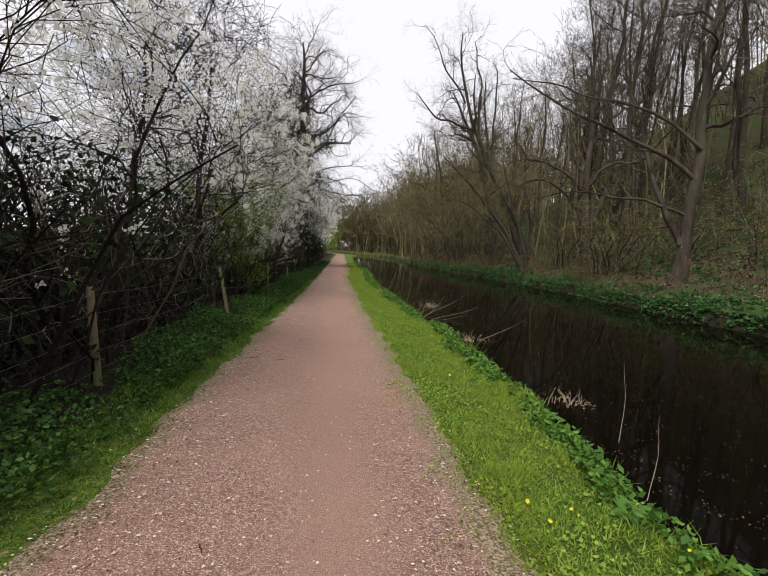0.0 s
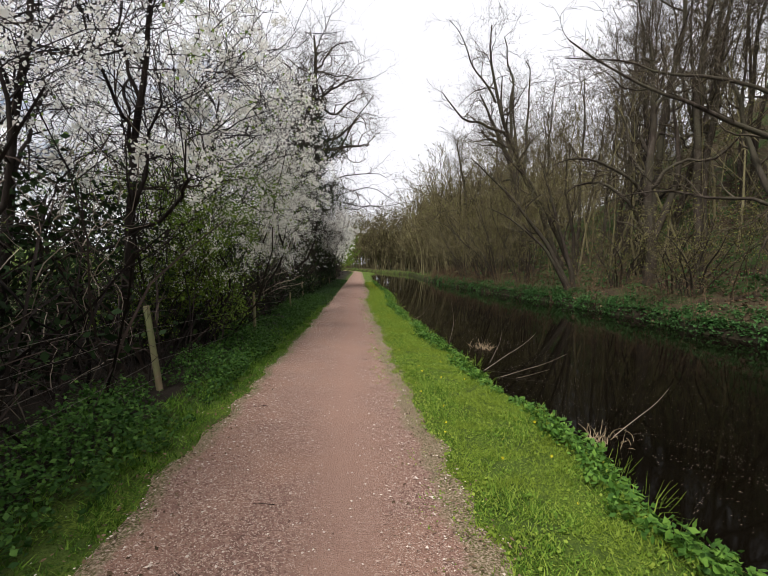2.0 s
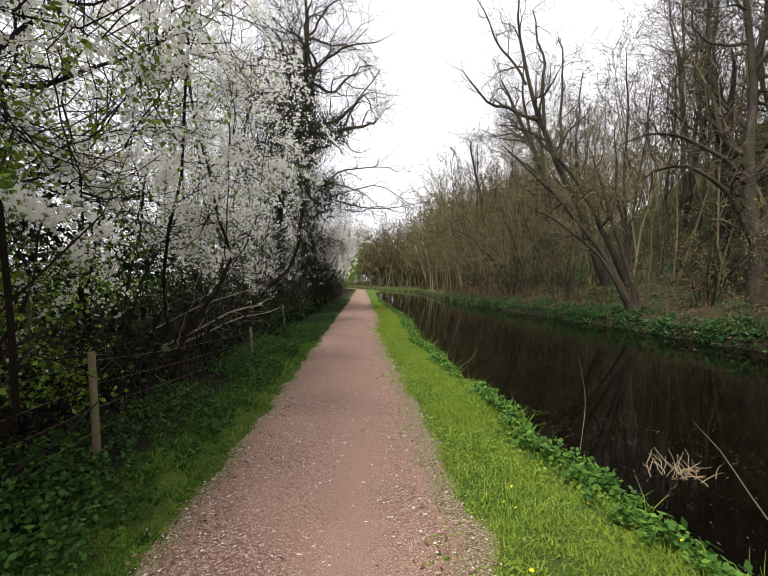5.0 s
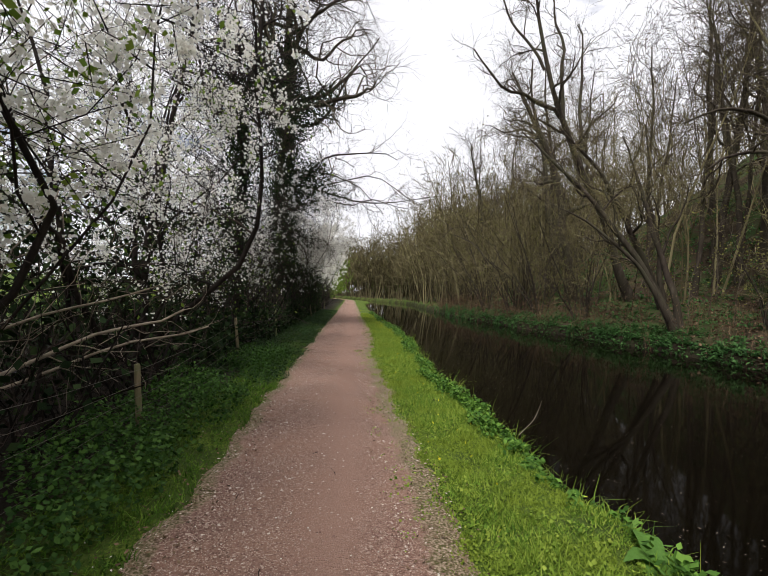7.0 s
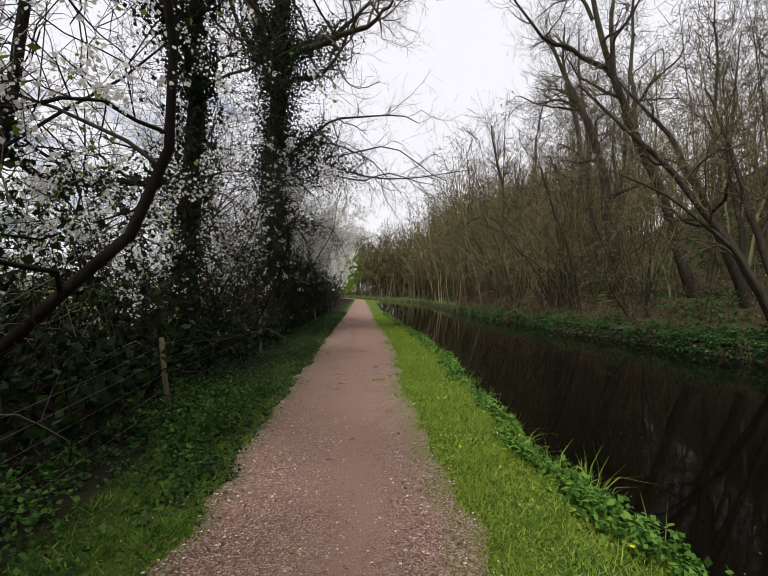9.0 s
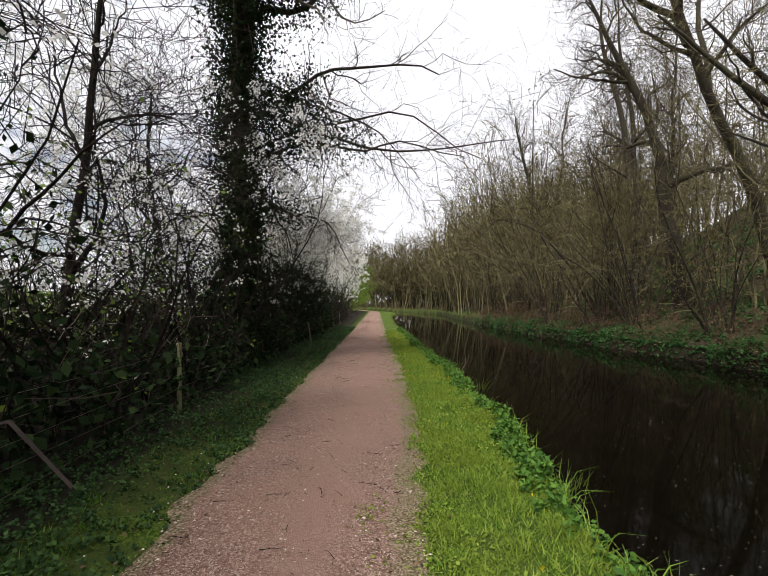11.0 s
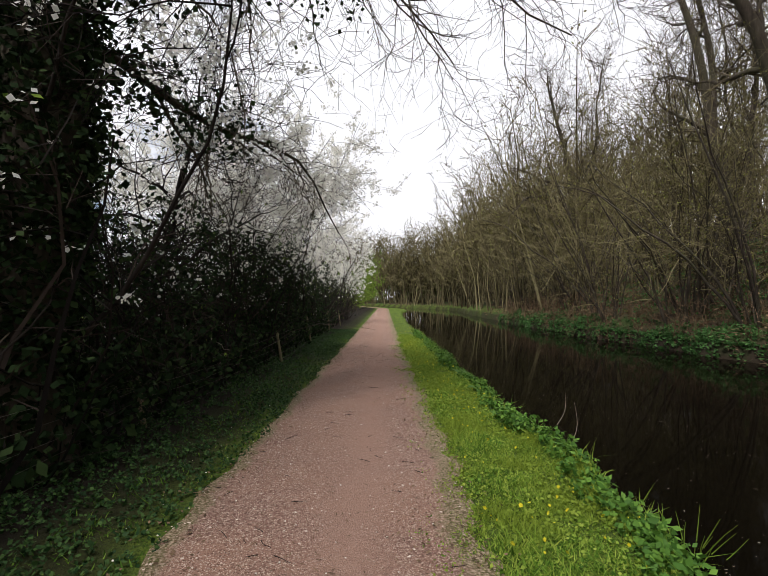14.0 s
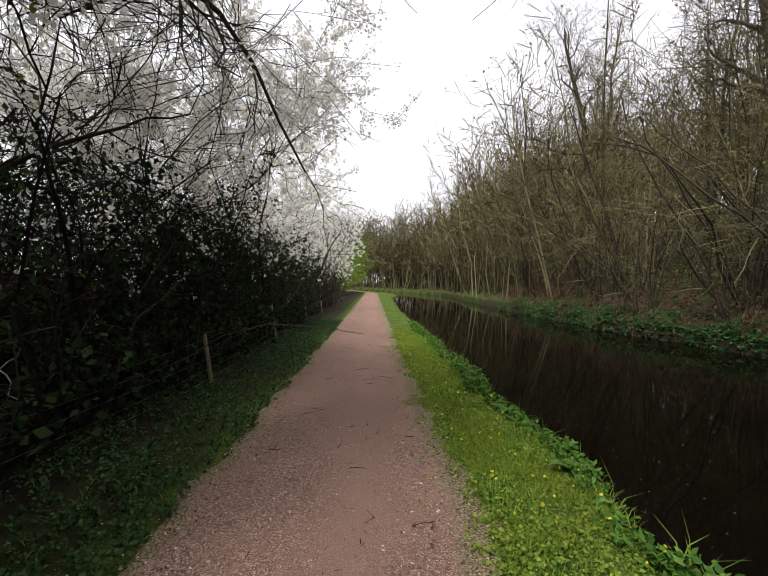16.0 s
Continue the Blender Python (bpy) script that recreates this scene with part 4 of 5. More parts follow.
wood, buds = saplings(51, 520, (1.4, 16, 8, 88), 3.6, 0.028, 7, 22000, 0.055, 4, 0.005, 0.25)
tagged(part("brushwood", wood, M_TWIG), "thin brown saplings and brush on the wooded slope", "brushwood", kind="stuff")
tagged(part("brushwood_buds", buds, M_LEAF_OLIVE), "olive buds and young leaves on the brushwood", "foliage", kind="stuff")
wood, buds = saplings(53, 1000, (0.4, 15, 50, 139), 13.0, 0.085, 11, 34000, 0.12, 5, 0.0085, 0.32, 0.2)
tagged(part("canalside_wood", wood, M_TWIG_OLIVE), "tall brown-olive coppice lining the canal further on", "trees", kind="stuff")
tagged(part("canalside_buds", buds, M_LEAF_OLIVE), "olive haze of buds on the canalside coppice", "foliage", kind="stuff")
wood, buds = saplings(52, 1250, (3.5, 40, 12, 140), 11.5, 0.075, 9, 62000, 0.065, 5, 0.0075, 0.38, 0.24)
tagged(part("hillside_poles", wood, M_TWIG_OLIVE), "grey-brown young trees further up the hillside", "trees", kind="stuff")
tagged(part("hillside_buds", buds, M_LEAF_OLIVE), "olive haze of buds on the hillside trees", "foliage", kind="stuff")

wood, buds = saplings(54, 800, (-0.1, 2.6, 6, 62), 1.1, 0.01, 4, 4000, 0.05, 3, 0.004)
tagged(part("bank_brush", wood, M_LITTER), "dead brown bramble stems along the far waterline", "brambles", kind="stuff")
tagged(part("bank_brush_leaves", buds, M_LITTER), "withered brown leaves on the bank's brambles", "leaf litter", kind="stuff")

# ---- blossom hedge beside the path ----
HEDGE = "blossom hedge"
blossom_bush("blackthorn_bush", "dark leggy blackthorn behind the fence", 60, at(-3.4, 0.6), 5.4, 2.0, 8, 4500, 0, (0.05, 0.1), low=0.42)
blossom_bush("blackthorn_bush", "dark leggy blackthorn with high blossom", 61, at(-3.4, 3.0), 5.8, 2.2, 9, 20000, 0, (0.05, 0.05), low=0.5, flower=0.032)
blossom_bush("blackthorn_bush", "thin-stemmed blackthorn with sparse lilac-white blossom", 62, at(-3.5, 6.3), 6.4, 2.2, 9, 24000, 0, (0.05, 0), low=0.48, flower=0.032)
blossom_bush("hawthorn_bush", "hawthorn in fresh green leaf with white blossom", 63, at(-3.0, 12.0), 3.9, 1.3, 9, 8000, 19000, (0.02, 0), low=0.35, start=0.08, per=(9, 7, 4), leaf_size=0.029, flower=0.026, leaf_top=0.85)
blossom_bush("blackthorn_bush", "arching blackthorn heavy with white blossom", 68, at(-3.6, 12.6), 6.2, 2.4, 10, 14000, 1500, (0.05, 0), low=0.42, flower=0.03)
blossom_bush("blackthorn_bush", "tall blackthorn covered in white blossom", 64, at(-3.2, 15.8), 7.3, 2.5, 11, 56000, 3500, (0.1, 0), low=0.12, over=0.3, thick=0.6)
blossom_bush("blackthorn_bush", "tall open blackthorn with dark forked stems", 65, at(-3.5, 20.2), 7.2, 2.5, 9, 30000, 1500, (0.06, 0), low=0.16, over=0.3, flower=0.031)
blossom_bush("blackthorn_bush", "sparse twiggy blackthorn in the hedge", 67, at(-3.7, 25.2), 5.2, 2.0, 8, 5000, 900, (0.03, 0), low=0.3)
blossom_bush("blackthorn_bush", "low blackthorn beside the ivy-clad trunk", 69, at(-4.2, 28.6), 4.6, 1.9, 8, 4000, 900, (0.03, 0), low=0.35)
blossom_bush("blackthorn_bush", "blackthorn arching over the path with blossom at its tips", 59, at(-2.5, 35.2), 4.5, 2.6, 12, 40000, 300, (0.16, 0), low=0.66, start=0.35, over=2.2, flower=0.034)
blossom_bush("blackthorn_bush", "rounded blackthorn dome white with blossom", 66, at(-3.3, 39.0), 5.6, 2.6, 11, 46000, 900, (0.14, 0), low=0.5, start=0.25, over=1.3, flower=0.045)
blossom_bush("blackthorn_bush", "tall thin blackthorn with blossom against dark ivy", 58, at(-3.2, 29.9), 6.8, 1.7, 7, 15000, 0, (0.08, 0), low=0.55, start=0.4, over=0.4)
# bushes from y 36 on are added to darken the hollow under the blossom
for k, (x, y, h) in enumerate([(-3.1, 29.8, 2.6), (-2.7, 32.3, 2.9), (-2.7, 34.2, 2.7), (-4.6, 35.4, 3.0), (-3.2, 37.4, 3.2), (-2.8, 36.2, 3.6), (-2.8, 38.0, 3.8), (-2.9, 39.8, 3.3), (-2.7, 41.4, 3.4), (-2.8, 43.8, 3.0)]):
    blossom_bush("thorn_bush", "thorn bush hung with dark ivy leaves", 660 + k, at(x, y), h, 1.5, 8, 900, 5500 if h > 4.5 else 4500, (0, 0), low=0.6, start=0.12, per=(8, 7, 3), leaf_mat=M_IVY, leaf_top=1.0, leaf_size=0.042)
for k, (y, s) in enumerate([(43.5, 1.0), (49, 1.15), (55, 1.2), (62, 1.1), (70, 0.95)]):
    blossom_bush("blackthorn_bush", "rounded blackthorn dome white with blossom", 600 + k, at(-3.4, y), 5.6 * s, 2.8 * s, 10, 9500, 500, (0.12, 0), low=0.4, start=0.2, per=(7, 7, 3), flower=0.066, over=0.5)
for k, (x, y) in enumerate([(-5.8, 3), (-6.2, 10), (-6, 15), (-6.6, 31)]):
    blossom_bush("blackthorn_bush", "thorn bush standing behind the hedge", 640 + k, at(x, y), 4.6, 2.2, 8, 3500, 0, (0, 0), low=0.4, per=(7, 5, 1), flower=0.05)

for k, (x, y, h, lx) in enumerate([(-3.4, 13.2, 5.0, 0.3), (-3.8, 21.4, 7.5, 0.5), (-4.0, 27.0, 7.0, 0.2), (-4.2, 3.2, 6.5, 0.4), (-4.4, 9.6, 6.5, 0.3), (-4.2, 30.0, 6.0, -0.4), (-3.3, 10.4, 6.2, 0.2), (-3.6, 33.4, 5.0, 0.6)]):
    bare_tree("hedge_tree", "crooked dark bare tree growing in the hedge", 73 + k, at(x, y), [(0, 0, 0), (0.05, 0.1, h * 0.25), (lx * 0.4, 0.2, h * 0.5), (lx, 0.1, h * 0.75), (lx * 1.2, 0.3, h)], 0.085, n_limb=11, limb_len=2.6, first=0.25,
              bark=M_BARK_DARK, twig=M_TWIG_DARK, per=(7, 6, 3), limb_up=0.06, group=HEDGE, clear=True)
bare_tree("ivy_tree", "slender hedge tree wrapped in dark ivy", 71, at(-2.75, 23.8), [(0, 0, 0), (0.05, 0, 2.5), (-0.1, 0.1, 5), (0.2, 0.2, 9)], 0.15, n_limb=9, limb_len=2.6, first=0.35, bark=M_BARK_DARK, twig=M_TWIG_DARK,
          per=(7, 6, 3), ivy=6000, ivy_top=0.75, ivy_spread=0.2, group=HEDGE)
bare_tree("ivy_tree", "large ivy-clad tree with long limbs over the path", 72, at(-2.75, 30.2), [(0, 0, 0), (0.05, 0, 3), (-0.1, 0, 6), (-0.2, -0.1, 9), (-0.4, 0.1, 14.5)], 0.33,
          limbs=[([(0, 0, 5.2), (0.90, 1.40, 5.7), (2.45, 1.80, 5.2), (4.70, 2.20, 5.5), (6.50, 2.60, 6.2)], 0.045), ([(0, 0, 3.7), (0.50, 2.00, 3.7), (1.30, 3.80, 4.0), (1.90, 5.20, 3.2)], 0.05), ([(0, 0, 4.6), (0.70, 2.00, 5.6), (2.10, 2.60, 6.4), (4.10, 3.00, 6.4), (5.50, 3.20, 5.6)], 0.045), ([(0, 0, 4.2), (0.80, 1.00, 5.0), (2.20, 0.90, 4.9), (3.30, 1.30, 5.3), (4.70, 1.40, 5.0)], 0.04), ([(0, 0, 5.8), (1.10, 2.10, 6.6), (2.90, 2.80, 6.1), (3.70, 3.20, 5.0)], 0.04),
                 ([(0, 0, 5.0), (0.90, 1.40, 6.8), (2.50, 1.60, 7.4), (4.30, 1.60, 7.2)], 0.06), ([(0, 0, 7.2), (0.90, 1.00, 8.2), (2.10, 1.20, 10.2), (3.10, 1.40, 12.0)], 0.075), ([(0, 0, 7.0), (-1.60, 0.60, 9.2), (-2.40, 0.40, 11.6)], 0.1)],
          n_limb=17, limb_len=4.4, first=0.45, bark=M_BARK, twig=M_TWIG, per=(10, 8, 3), limb_up=-0.04, ivy=36000, ivy_top=0.66, ivy_spread=0.26, group=HEDGE)


def underbrush(seed, n, y0, y1):
    """Dense dark bramble and thorn stems filling the hedge's foot."""
    g = np.random.default_rng(seed)
    y = g.uniform(y0, y1, n)
    x = -2.3 - 4.2 * g.uniform(0, 1, n) ** 1.3
    S = np.stack([x, y, land(x, y) - 0.05], 1)
    P, R = sprout(g, S, np.stack([g.normal(-0.08, 0.18, n), g.normal(0, 0.4, n), np.ones(n)], 1), np.where((y > 12.5) & (y < 23), 0.55, 1.0) * g.uniform(0.9, 3.0, n), g.uniform(0.005, 0.018, n), 6, 0.2, -0.04, 0.35)
    S, D, pr, u = offshoots(g, P, R, 5, 0.1, 1.0, 0.9)
    TP, TR = sprout(g, S, D, g.uniform(0.2, 0.9, len(S)), np.full(len(S), 0.004), 3, 0.25, -0.03, 0.5)
    ok = (TP[..., 0] < -1.85).all(1)
    return joined([tubes(P, R, 2), tubes(TP[ok], TR[ok], 2)]), TP[ok]


ub, ub_twigs = underbrush(81, 3400, -3, 60)
tagged(part("underbrush", ub, M_TWIG_DARK), "tangle of dark bramble and thorn stems under the hedge", "brambles", kind="stuff")
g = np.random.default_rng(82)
# near-black leaves added deep in the hedge to stand for its shade
shade_fill = np.stack([-3.0 - 4.2 * g.uniform(0, 1, 30000) ** 0.8, g.uniform(-3, 62, 30000), g.beta(1.1, 1.6, 30000) * 2.7 - 0.2], 1)
shade_fill = shade_fill[(shade_fill[:, 2] < 1.2) | (shade_fill[:, 1] < 26) | (shade_fill[:, 1] > 33)]
# the boxes at y 35-50 and y -2 to 26 are shade filler too
tagged(part("hedge_foliage", leaves(g, np.concatenate([along(g, ub_twigs, 12000, 0.08), shade_fill, np.stack([g.uniform(-3.2, -2.1, 9000), g.uniform(20, 46, 9000), 0.95 * g.beta(1, 1.6, 9000)], 1), np.stack([g.uniform(-5.4, -2.3, 14000), g.uniform(35, 50, 14000), 2.8 * g.beta(1, 1.5, 14000)], 1), np.stack([g.uniform(-6.6, -3.0, 24000), g.uniform(-2, 26, 24000), 2.7 * g.beta(1, 1.4, 24000)], 1)]), 0.07, 1.4), M_IVY), "dull dark bramble and ivy leaves, with added filler for hedge shade", "brambles", kind="stuff")



def dead_vines(seed, n, y0, y1, top):
    """Pale dead bines looping through the hedge's face."""
    g = np.random.default_rng(seed)
    y = g.uniform(y0, y1, n)
    S = np.stack([g.uniform(-3.2, -2.35, n), y, g.uniform(0.1, top, n)], 1)
    P, R = sprout(g, S, np.stack([g.normal(0, 0.35, n), g.normal(0, 1, n), g.normal(0.1, 0.8, n)], 1), g.uniform(0.5, 1.7, n), g.uniform(0.003, 0.008, n), 8, 0.36, -0.05, 0.5)
    ok = (P[..., 0] < -2.0).all(1) & (P[..., 2] > 0.0).all(1)
    return tubes(P[ok], R[ok], 3)


for seed, n, y0, y1, top in ((84, 170, 2, 9.5, 2.3), (85, 150, 14.5, 22, 1.9), (86, 110, 22, 34, 1.2)):
    tagged(part("dead_vines", dead_vines(seed, n, y0, y1, top), M_VINE), "pale dead bines tangled in the dark hedge", "vines", kind="stuff")

# ---- fence ----
def wire_fence():
    g = np.random.default_rng(91)
    f = thing("wire_fence", "leaning round wooden posts with slack wire strands", "fence", (0, 0, 0))
    spots = [(-2.2, -0.1, 0.9), (-2.2, 4.4, 0.93), (-2.13, 9.1, 0.94), (-2.0, 13.1, 0.88), (-1.98, 17.75, 0.62), (-2.12, 22.0, 0.77), (-2.2, 26.6, 0.8), (-2.32, 31.3, 0.55), (-1.95, 35.9, 0.64), (-2.1, 40.4, 0.8), (-2.1, 45, 0.8), (-2.1, 49.5, 0.8)]
    tops = []
    for x, y, h in spots:
        z = place_z(x, y)
        tx, ty = (-0.24 if 9 < y < 10 else g.uniform(-0.2, -0.06)), g.uniform(-0.08, 0.08)
        P = np.array([[x + tx * k, y + ty * k, z - 0.2 + (h + 0.2) * k] for k in (0, 0.3, 0.6, 0.985, 1.0, 1.001)])
        R = np.array([0.043, 0.042, 0.04, 0.038, 0.031, 0.002]) * (0.88 if y < 10 else 0.7)
        part("post", tubes(P[None], R[None], 9), M_POST, f)
        tops.append((P[0], P[-1], z, h))
    for lv in (0.18, 0.36, 0.55, 0.74, 0.93):
        pts = []
        for (a, b, z, h), (a2, b2, z2, h2) in zip(tops[:-1], tops[1:]):
            k = (lv * h + 0.2) / (h + 0.2)
            p, q = a + (b - a) * k, a2 + (b2 - a2) * k
            for s in (0, 0.25, 0.5, 0.75):
                pts.append(p + (q - p) * s + np.array([0.045, 0, -0.05 * math.sin(math.pi * s) * g.uniform(0.5, 1.3)]))
        pts = np.array(pts)
        part("wire", tubes(pts[None], np.full((1, len(pts)), 0.0018), 4), M_WIRE, f)
    return f


wire_fence()


# ---- grass and herbs ----
def blades(g, x, y, h, w, fine):
    """Grass blades: bent ones of three triangles, or single slivers for close turf."""
    n = len(x)
    b = np.stack([x, y, land(x, y) + 0.006], 1)
    a = g.uniform(0, 2 * np.pi, n)
    side = np.stack([np.cos(a), np.sin(a), np.zeros(n)], 1) * (w * g.uniform(0.7, 1.3, n))[:, None]
    tilt = np.stack([g.normal(0, 0.45, n), g.normal(0, 0.45, n), np.ones(n)], 1)
    hh = (h * g.uniform(0.5, 1.35, n))[:, None]
    mid = b + unit(tilt) * hh * 0.55
    tip = b + unit(tilt * [2.2, 2.2, 1]) * hh
    if fine:
        V = np.stack([b - side, b + side, tip], 1).reshape(-1, 3)
        return V, [np.arange(n)[:, None] * 3 + [0, 1, 2]]
    V = np.stack([b - side, b + side, mid - side * 0.7, mid + side * 0.7, tip], 1).reshape(-1, 3)
    i = np.arange(n)[:, None] * 5
    return V, [np.concatenate([i + [0, 1, 3], i + [0, 3, 2], i + [2, 3, 4]])]


def verge(seed, n, lo, hi, y0, y1, h, w, fine=True, near=1.0):
    g = np.random.default_rng(seed)
    tuft = 14 if fine else 6
    m = n // tuft
    y = y0 + (y1 - y0) * g.uniform(0, 1, m) ** near
    x = lo(y) + (hi(y) - lo(y)) * g.uniform(0, 1, m)
    lush = np.repeat(g.uniform(0.45, 1.0, m) ** 1.5 * 1.7, tuft)
    n = m * tuft
    y = np.repeat(y, tuft) + g.normal(0, 0.038, n)
    x = np.repeat(x, tuft) + g.normal(0, 0.038, n)
    a = lo(y)
    patch = 0.85 + 0.35 * np.sin(2.3 * x + 1.1 * y) * np.sin(0.9 * y + x) + 0.4 * np.sin(8 * x + 2 * np.sin(3 * y)) * np.sin(6 * y + x)
    rim = np.minimum(1, 0.1 + (np.abs(x - a) * (1.75 if seed == 101 else 3.6)) ** 1.7)
    keep = g.uniform(0, 1, n) < rim * (1 - 0.85 * smooth(20, 27, y) * (x < 0))
    return blades(g, x[keep], y[keep], (h * patch * rim * lush)[keep], w, fine)


tagged(part("bank_grass", verge(101, 400000, lambda y: path_right(y) - 0.1, lambda y: near_bank(y) - 0.2, 0.6, 44, 0.054, 0.0043), M_GRASS), "short bright green grass between path and water", "grass", kind="stuff")
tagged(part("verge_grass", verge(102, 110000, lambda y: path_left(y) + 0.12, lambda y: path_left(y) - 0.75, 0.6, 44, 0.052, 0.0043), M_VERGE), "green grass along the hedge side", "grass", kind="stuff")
tagged(part("waterside_grass", verge(103, 15000, lambda y: near_bank(y) - 0.55, lambda y: near_bank(y) + 0.08, 0.6, 48, 0.2, 0.0045, False), M_GRASS), "long grass hanging over the water's edge", "grass", kind="stuff")


def herbs(seed, n, lo, hi, y0, y1, height, size, per=9, long=1.7, fill=0.25):
    """Leafy herb plants: whorls of leaves up a short stem."""
    g = np.random.default_rng(seed)
    y = g.uniform(y0, y1, n)
    u = g.uniform(0, 1, n)
    x = lo(y) + (hi(y) - lo(y)) * u
    clump = 0.5 + 0.5 * np.sin(1.9 * y + 3 * x) * np.sin(0.8 * y + 1)
    keep = g.uniform(0, 1, n) < fill + 0.9 * clump
    x, y, clump = x[keep], y[keep], clump[keep]
    m = len(x)
    hgt = height * (0.4 + 0.8 * clump) * g.uniform(0.6, 1.2, m)
    k = g.uniform(0.1, 1, (m, per))
    c = np.stack([x, y, land(x, y)], 1)[:, None] + np.stack([g.normal(0, 0.5, (m, per)) * size * 1.4, g.normal(0, 0.5, (m, per)) * size * 1.4, k * hgt[:, None]], -1)
    return leaves(g, c.reshape(-1, 3), size, long, droop=1.6)


tagged(part("hedge_herbs", herbs(111, 9000, lambda y: path_left(y) - 0.28, lambda y: path_left(y) * 0 - 2.5, 0.4, 23, 0.28, 0.027, 10, 1.5, 0.05), M_NETTLE_SHADED), "nettles and goosegrass along the fence foot", "herbs", kind="stuff")
tagged(part("ground_ivy", herbs(119, 8500, lambda y: path_left(y) - 0.05, lambda y: path_left(y) * 0 - 2.4, 20, 46, 0.1, 0.023, 9, 1.2, 0.35), M_LOWIVY_SHADED), "low ivy and litter under the dark hedge", "herbs", kind="stuff")
tagged(part("bank_herbs", herbs(112, 6000, lambda y: near_bank(y) - 0.55, lambda y: near_bank(y) + 0.0, 0.4, 46, 0.19, 0.033, 11), M_BANKLEAF), "dark green nettles and bittercress on the canal edge", "herbs", kind="stuff")
tagged(part("clover", herbs(113, 8000, lambda y: path_right(y) + 0.3, lambda y: near_bank(y) - 0.25, 0.4, 42, 0.055, 0.021, 6, 1.1), M_GRASS), "low clover and celandine leaves in the turf", "herbs", kind="stuff")
tagged(part("rim_weeds", herbs(118, 13000, lambda y: path_right(y) - 0.1, lambda y: path_right(y) + 0.6, 0.6, 40, 0.022, 0.017, 4, 1.2, 0.5), M_GRASS), "small flat weeds in the gravel rim of the turf", "herbs", kind="stuff")
tagged(part("celandine", herbs(117, 6500, lambda y: path_right(y) + 0.2, lambda y: near_bank(y) - 0.15, 25, 42, 0.06, 0.022, 6, 1.1), M_GRASS), "leafy celandine and ground ivy in the grass", "herbs", kind="stuff")
tagged(part("wild_garlic", herbs(114, 7500, lambda y: far_bank(y) - 0.22, lambda y: far_bank(y) + 0.8, 6, 60, 0.26, 0.055, 6, 2.4, -0.05), M_RAMSON), "wild garlic leaves spilling down the far bank", "herbs", kind="stuff")
tagged(part("hanging_garlic", herbs(120, 7500, lambda y: far_bank(y) - 0.3, lambda y: far_bank(y) + 0.2, 6, 64, 0.13, 0.06, 5, 2.2, 0.5), M_RAMSON), "wild garlic leaves hanging down to the waterline", "herbs", kind="stuff")
tagged(part("slope_herbs", herbs(115, 9500, lambda y: far_bank(y) + 1.5, lambda y: far_bank(y) + 13, 8, 60, 0.2, 0.085, 4, 2.2, 0.15), M_RAMSON), "patches of green herbs on the wooded slope", "herbs", kind="stuff")
tagged(part("bank_litter", herbs(116, 5000, lambda y: far_bank(y) - 0.1, lambda y: far_bank(y) + 9, 6, 70, 0.12, 0.09, 4, 1.3), M_LITTER), "brown fallen leaves on the far bank", "leaf litter", kind="stuff")


def dock_plant(seed, place, n=9, size=0.2):
    g = np.random.default_rng(seed)
    t = thing("dock_plant", "clump of broad dark green dock leaves at the water's edge", "plant", place, "docks on the bank")
    K = 6
    s = np.linspace(0, 1, K)
    wid = np.sin(np.pi * (0.12 + 0.88 * s) ** 0.8) * 0.24 + 0.015
    for k in range(n):
        a = k * 2.4 + g.uniform(-0.3, 0.3)
        L = size * g.uniform(0.7, 1.25)
        rise = g.uniform(0.5, 1.1)
        d, sd2 = np.array([math.cos(a), math.sin(a), 0]), np.array([-math.sin(a), math.cos(a), 0])
        mid = np.outer(s * L, d) + np.outer((rise * s - rise * 0.85 * s ** 2.2) * L, [0, 0, 1])
        edge = np.outer(wid * L, sd2)
        lift = np.outer(np.full(K, 0.04 * L) + 0.03 * L * np.sin(9 * s + k), [0, 0, 1])
        V = np.concatenate([mid, mid + edge + lift, mid - edge + lift])
        i = np.arange(K - 1)[:, None]
        part("leaf", (V, [np.concatenate([i + [0, 1, K + 1, K], i + [0, 2 * K, 2 * K + 1, 1]])[:, [0, 1, 2, 3]]]), M_DOCK, t)
    return t


g = np.random.default_rng(121)
docks = [dock_plant(130 + k, (1.9, 4.0 + k, -0.05), 8 + k, 0.17) for k in range(3)]
for k, d in enumerate(docks):
    y = 3.6 + 2.2 * k
    d.matrix_basis = pose(*at(float(near_bank(y)) - 0.38, y, 0), 0, 0, 50 * k)
for k in range(26):
    y = 2.2 + k * 1.65 + g.uniform(-0.6, 0.6)
    s = g.uniform(0.7, 1.25)
    c = copy_thing(docks[k % 3], pose(*at(float(near_bank(y)) - g.uniform(0.15, 0.5), y, 0), 0, g.uniform(0, 15), g.uniform(0, 360)))
    c.scale = (s, s, s)


# yellow flowers, chippings, fallen petals
g = np.random.default_rng(141)
fy = np.concatenate([g.uniform(1, 48, 240), g.uniform(26, 42, 260)])
fx = path_right(fy) + 0.35 + (near_bank(fy) - path_right(fy) - 0.45) * g.uniform(0, 1, len(fy))
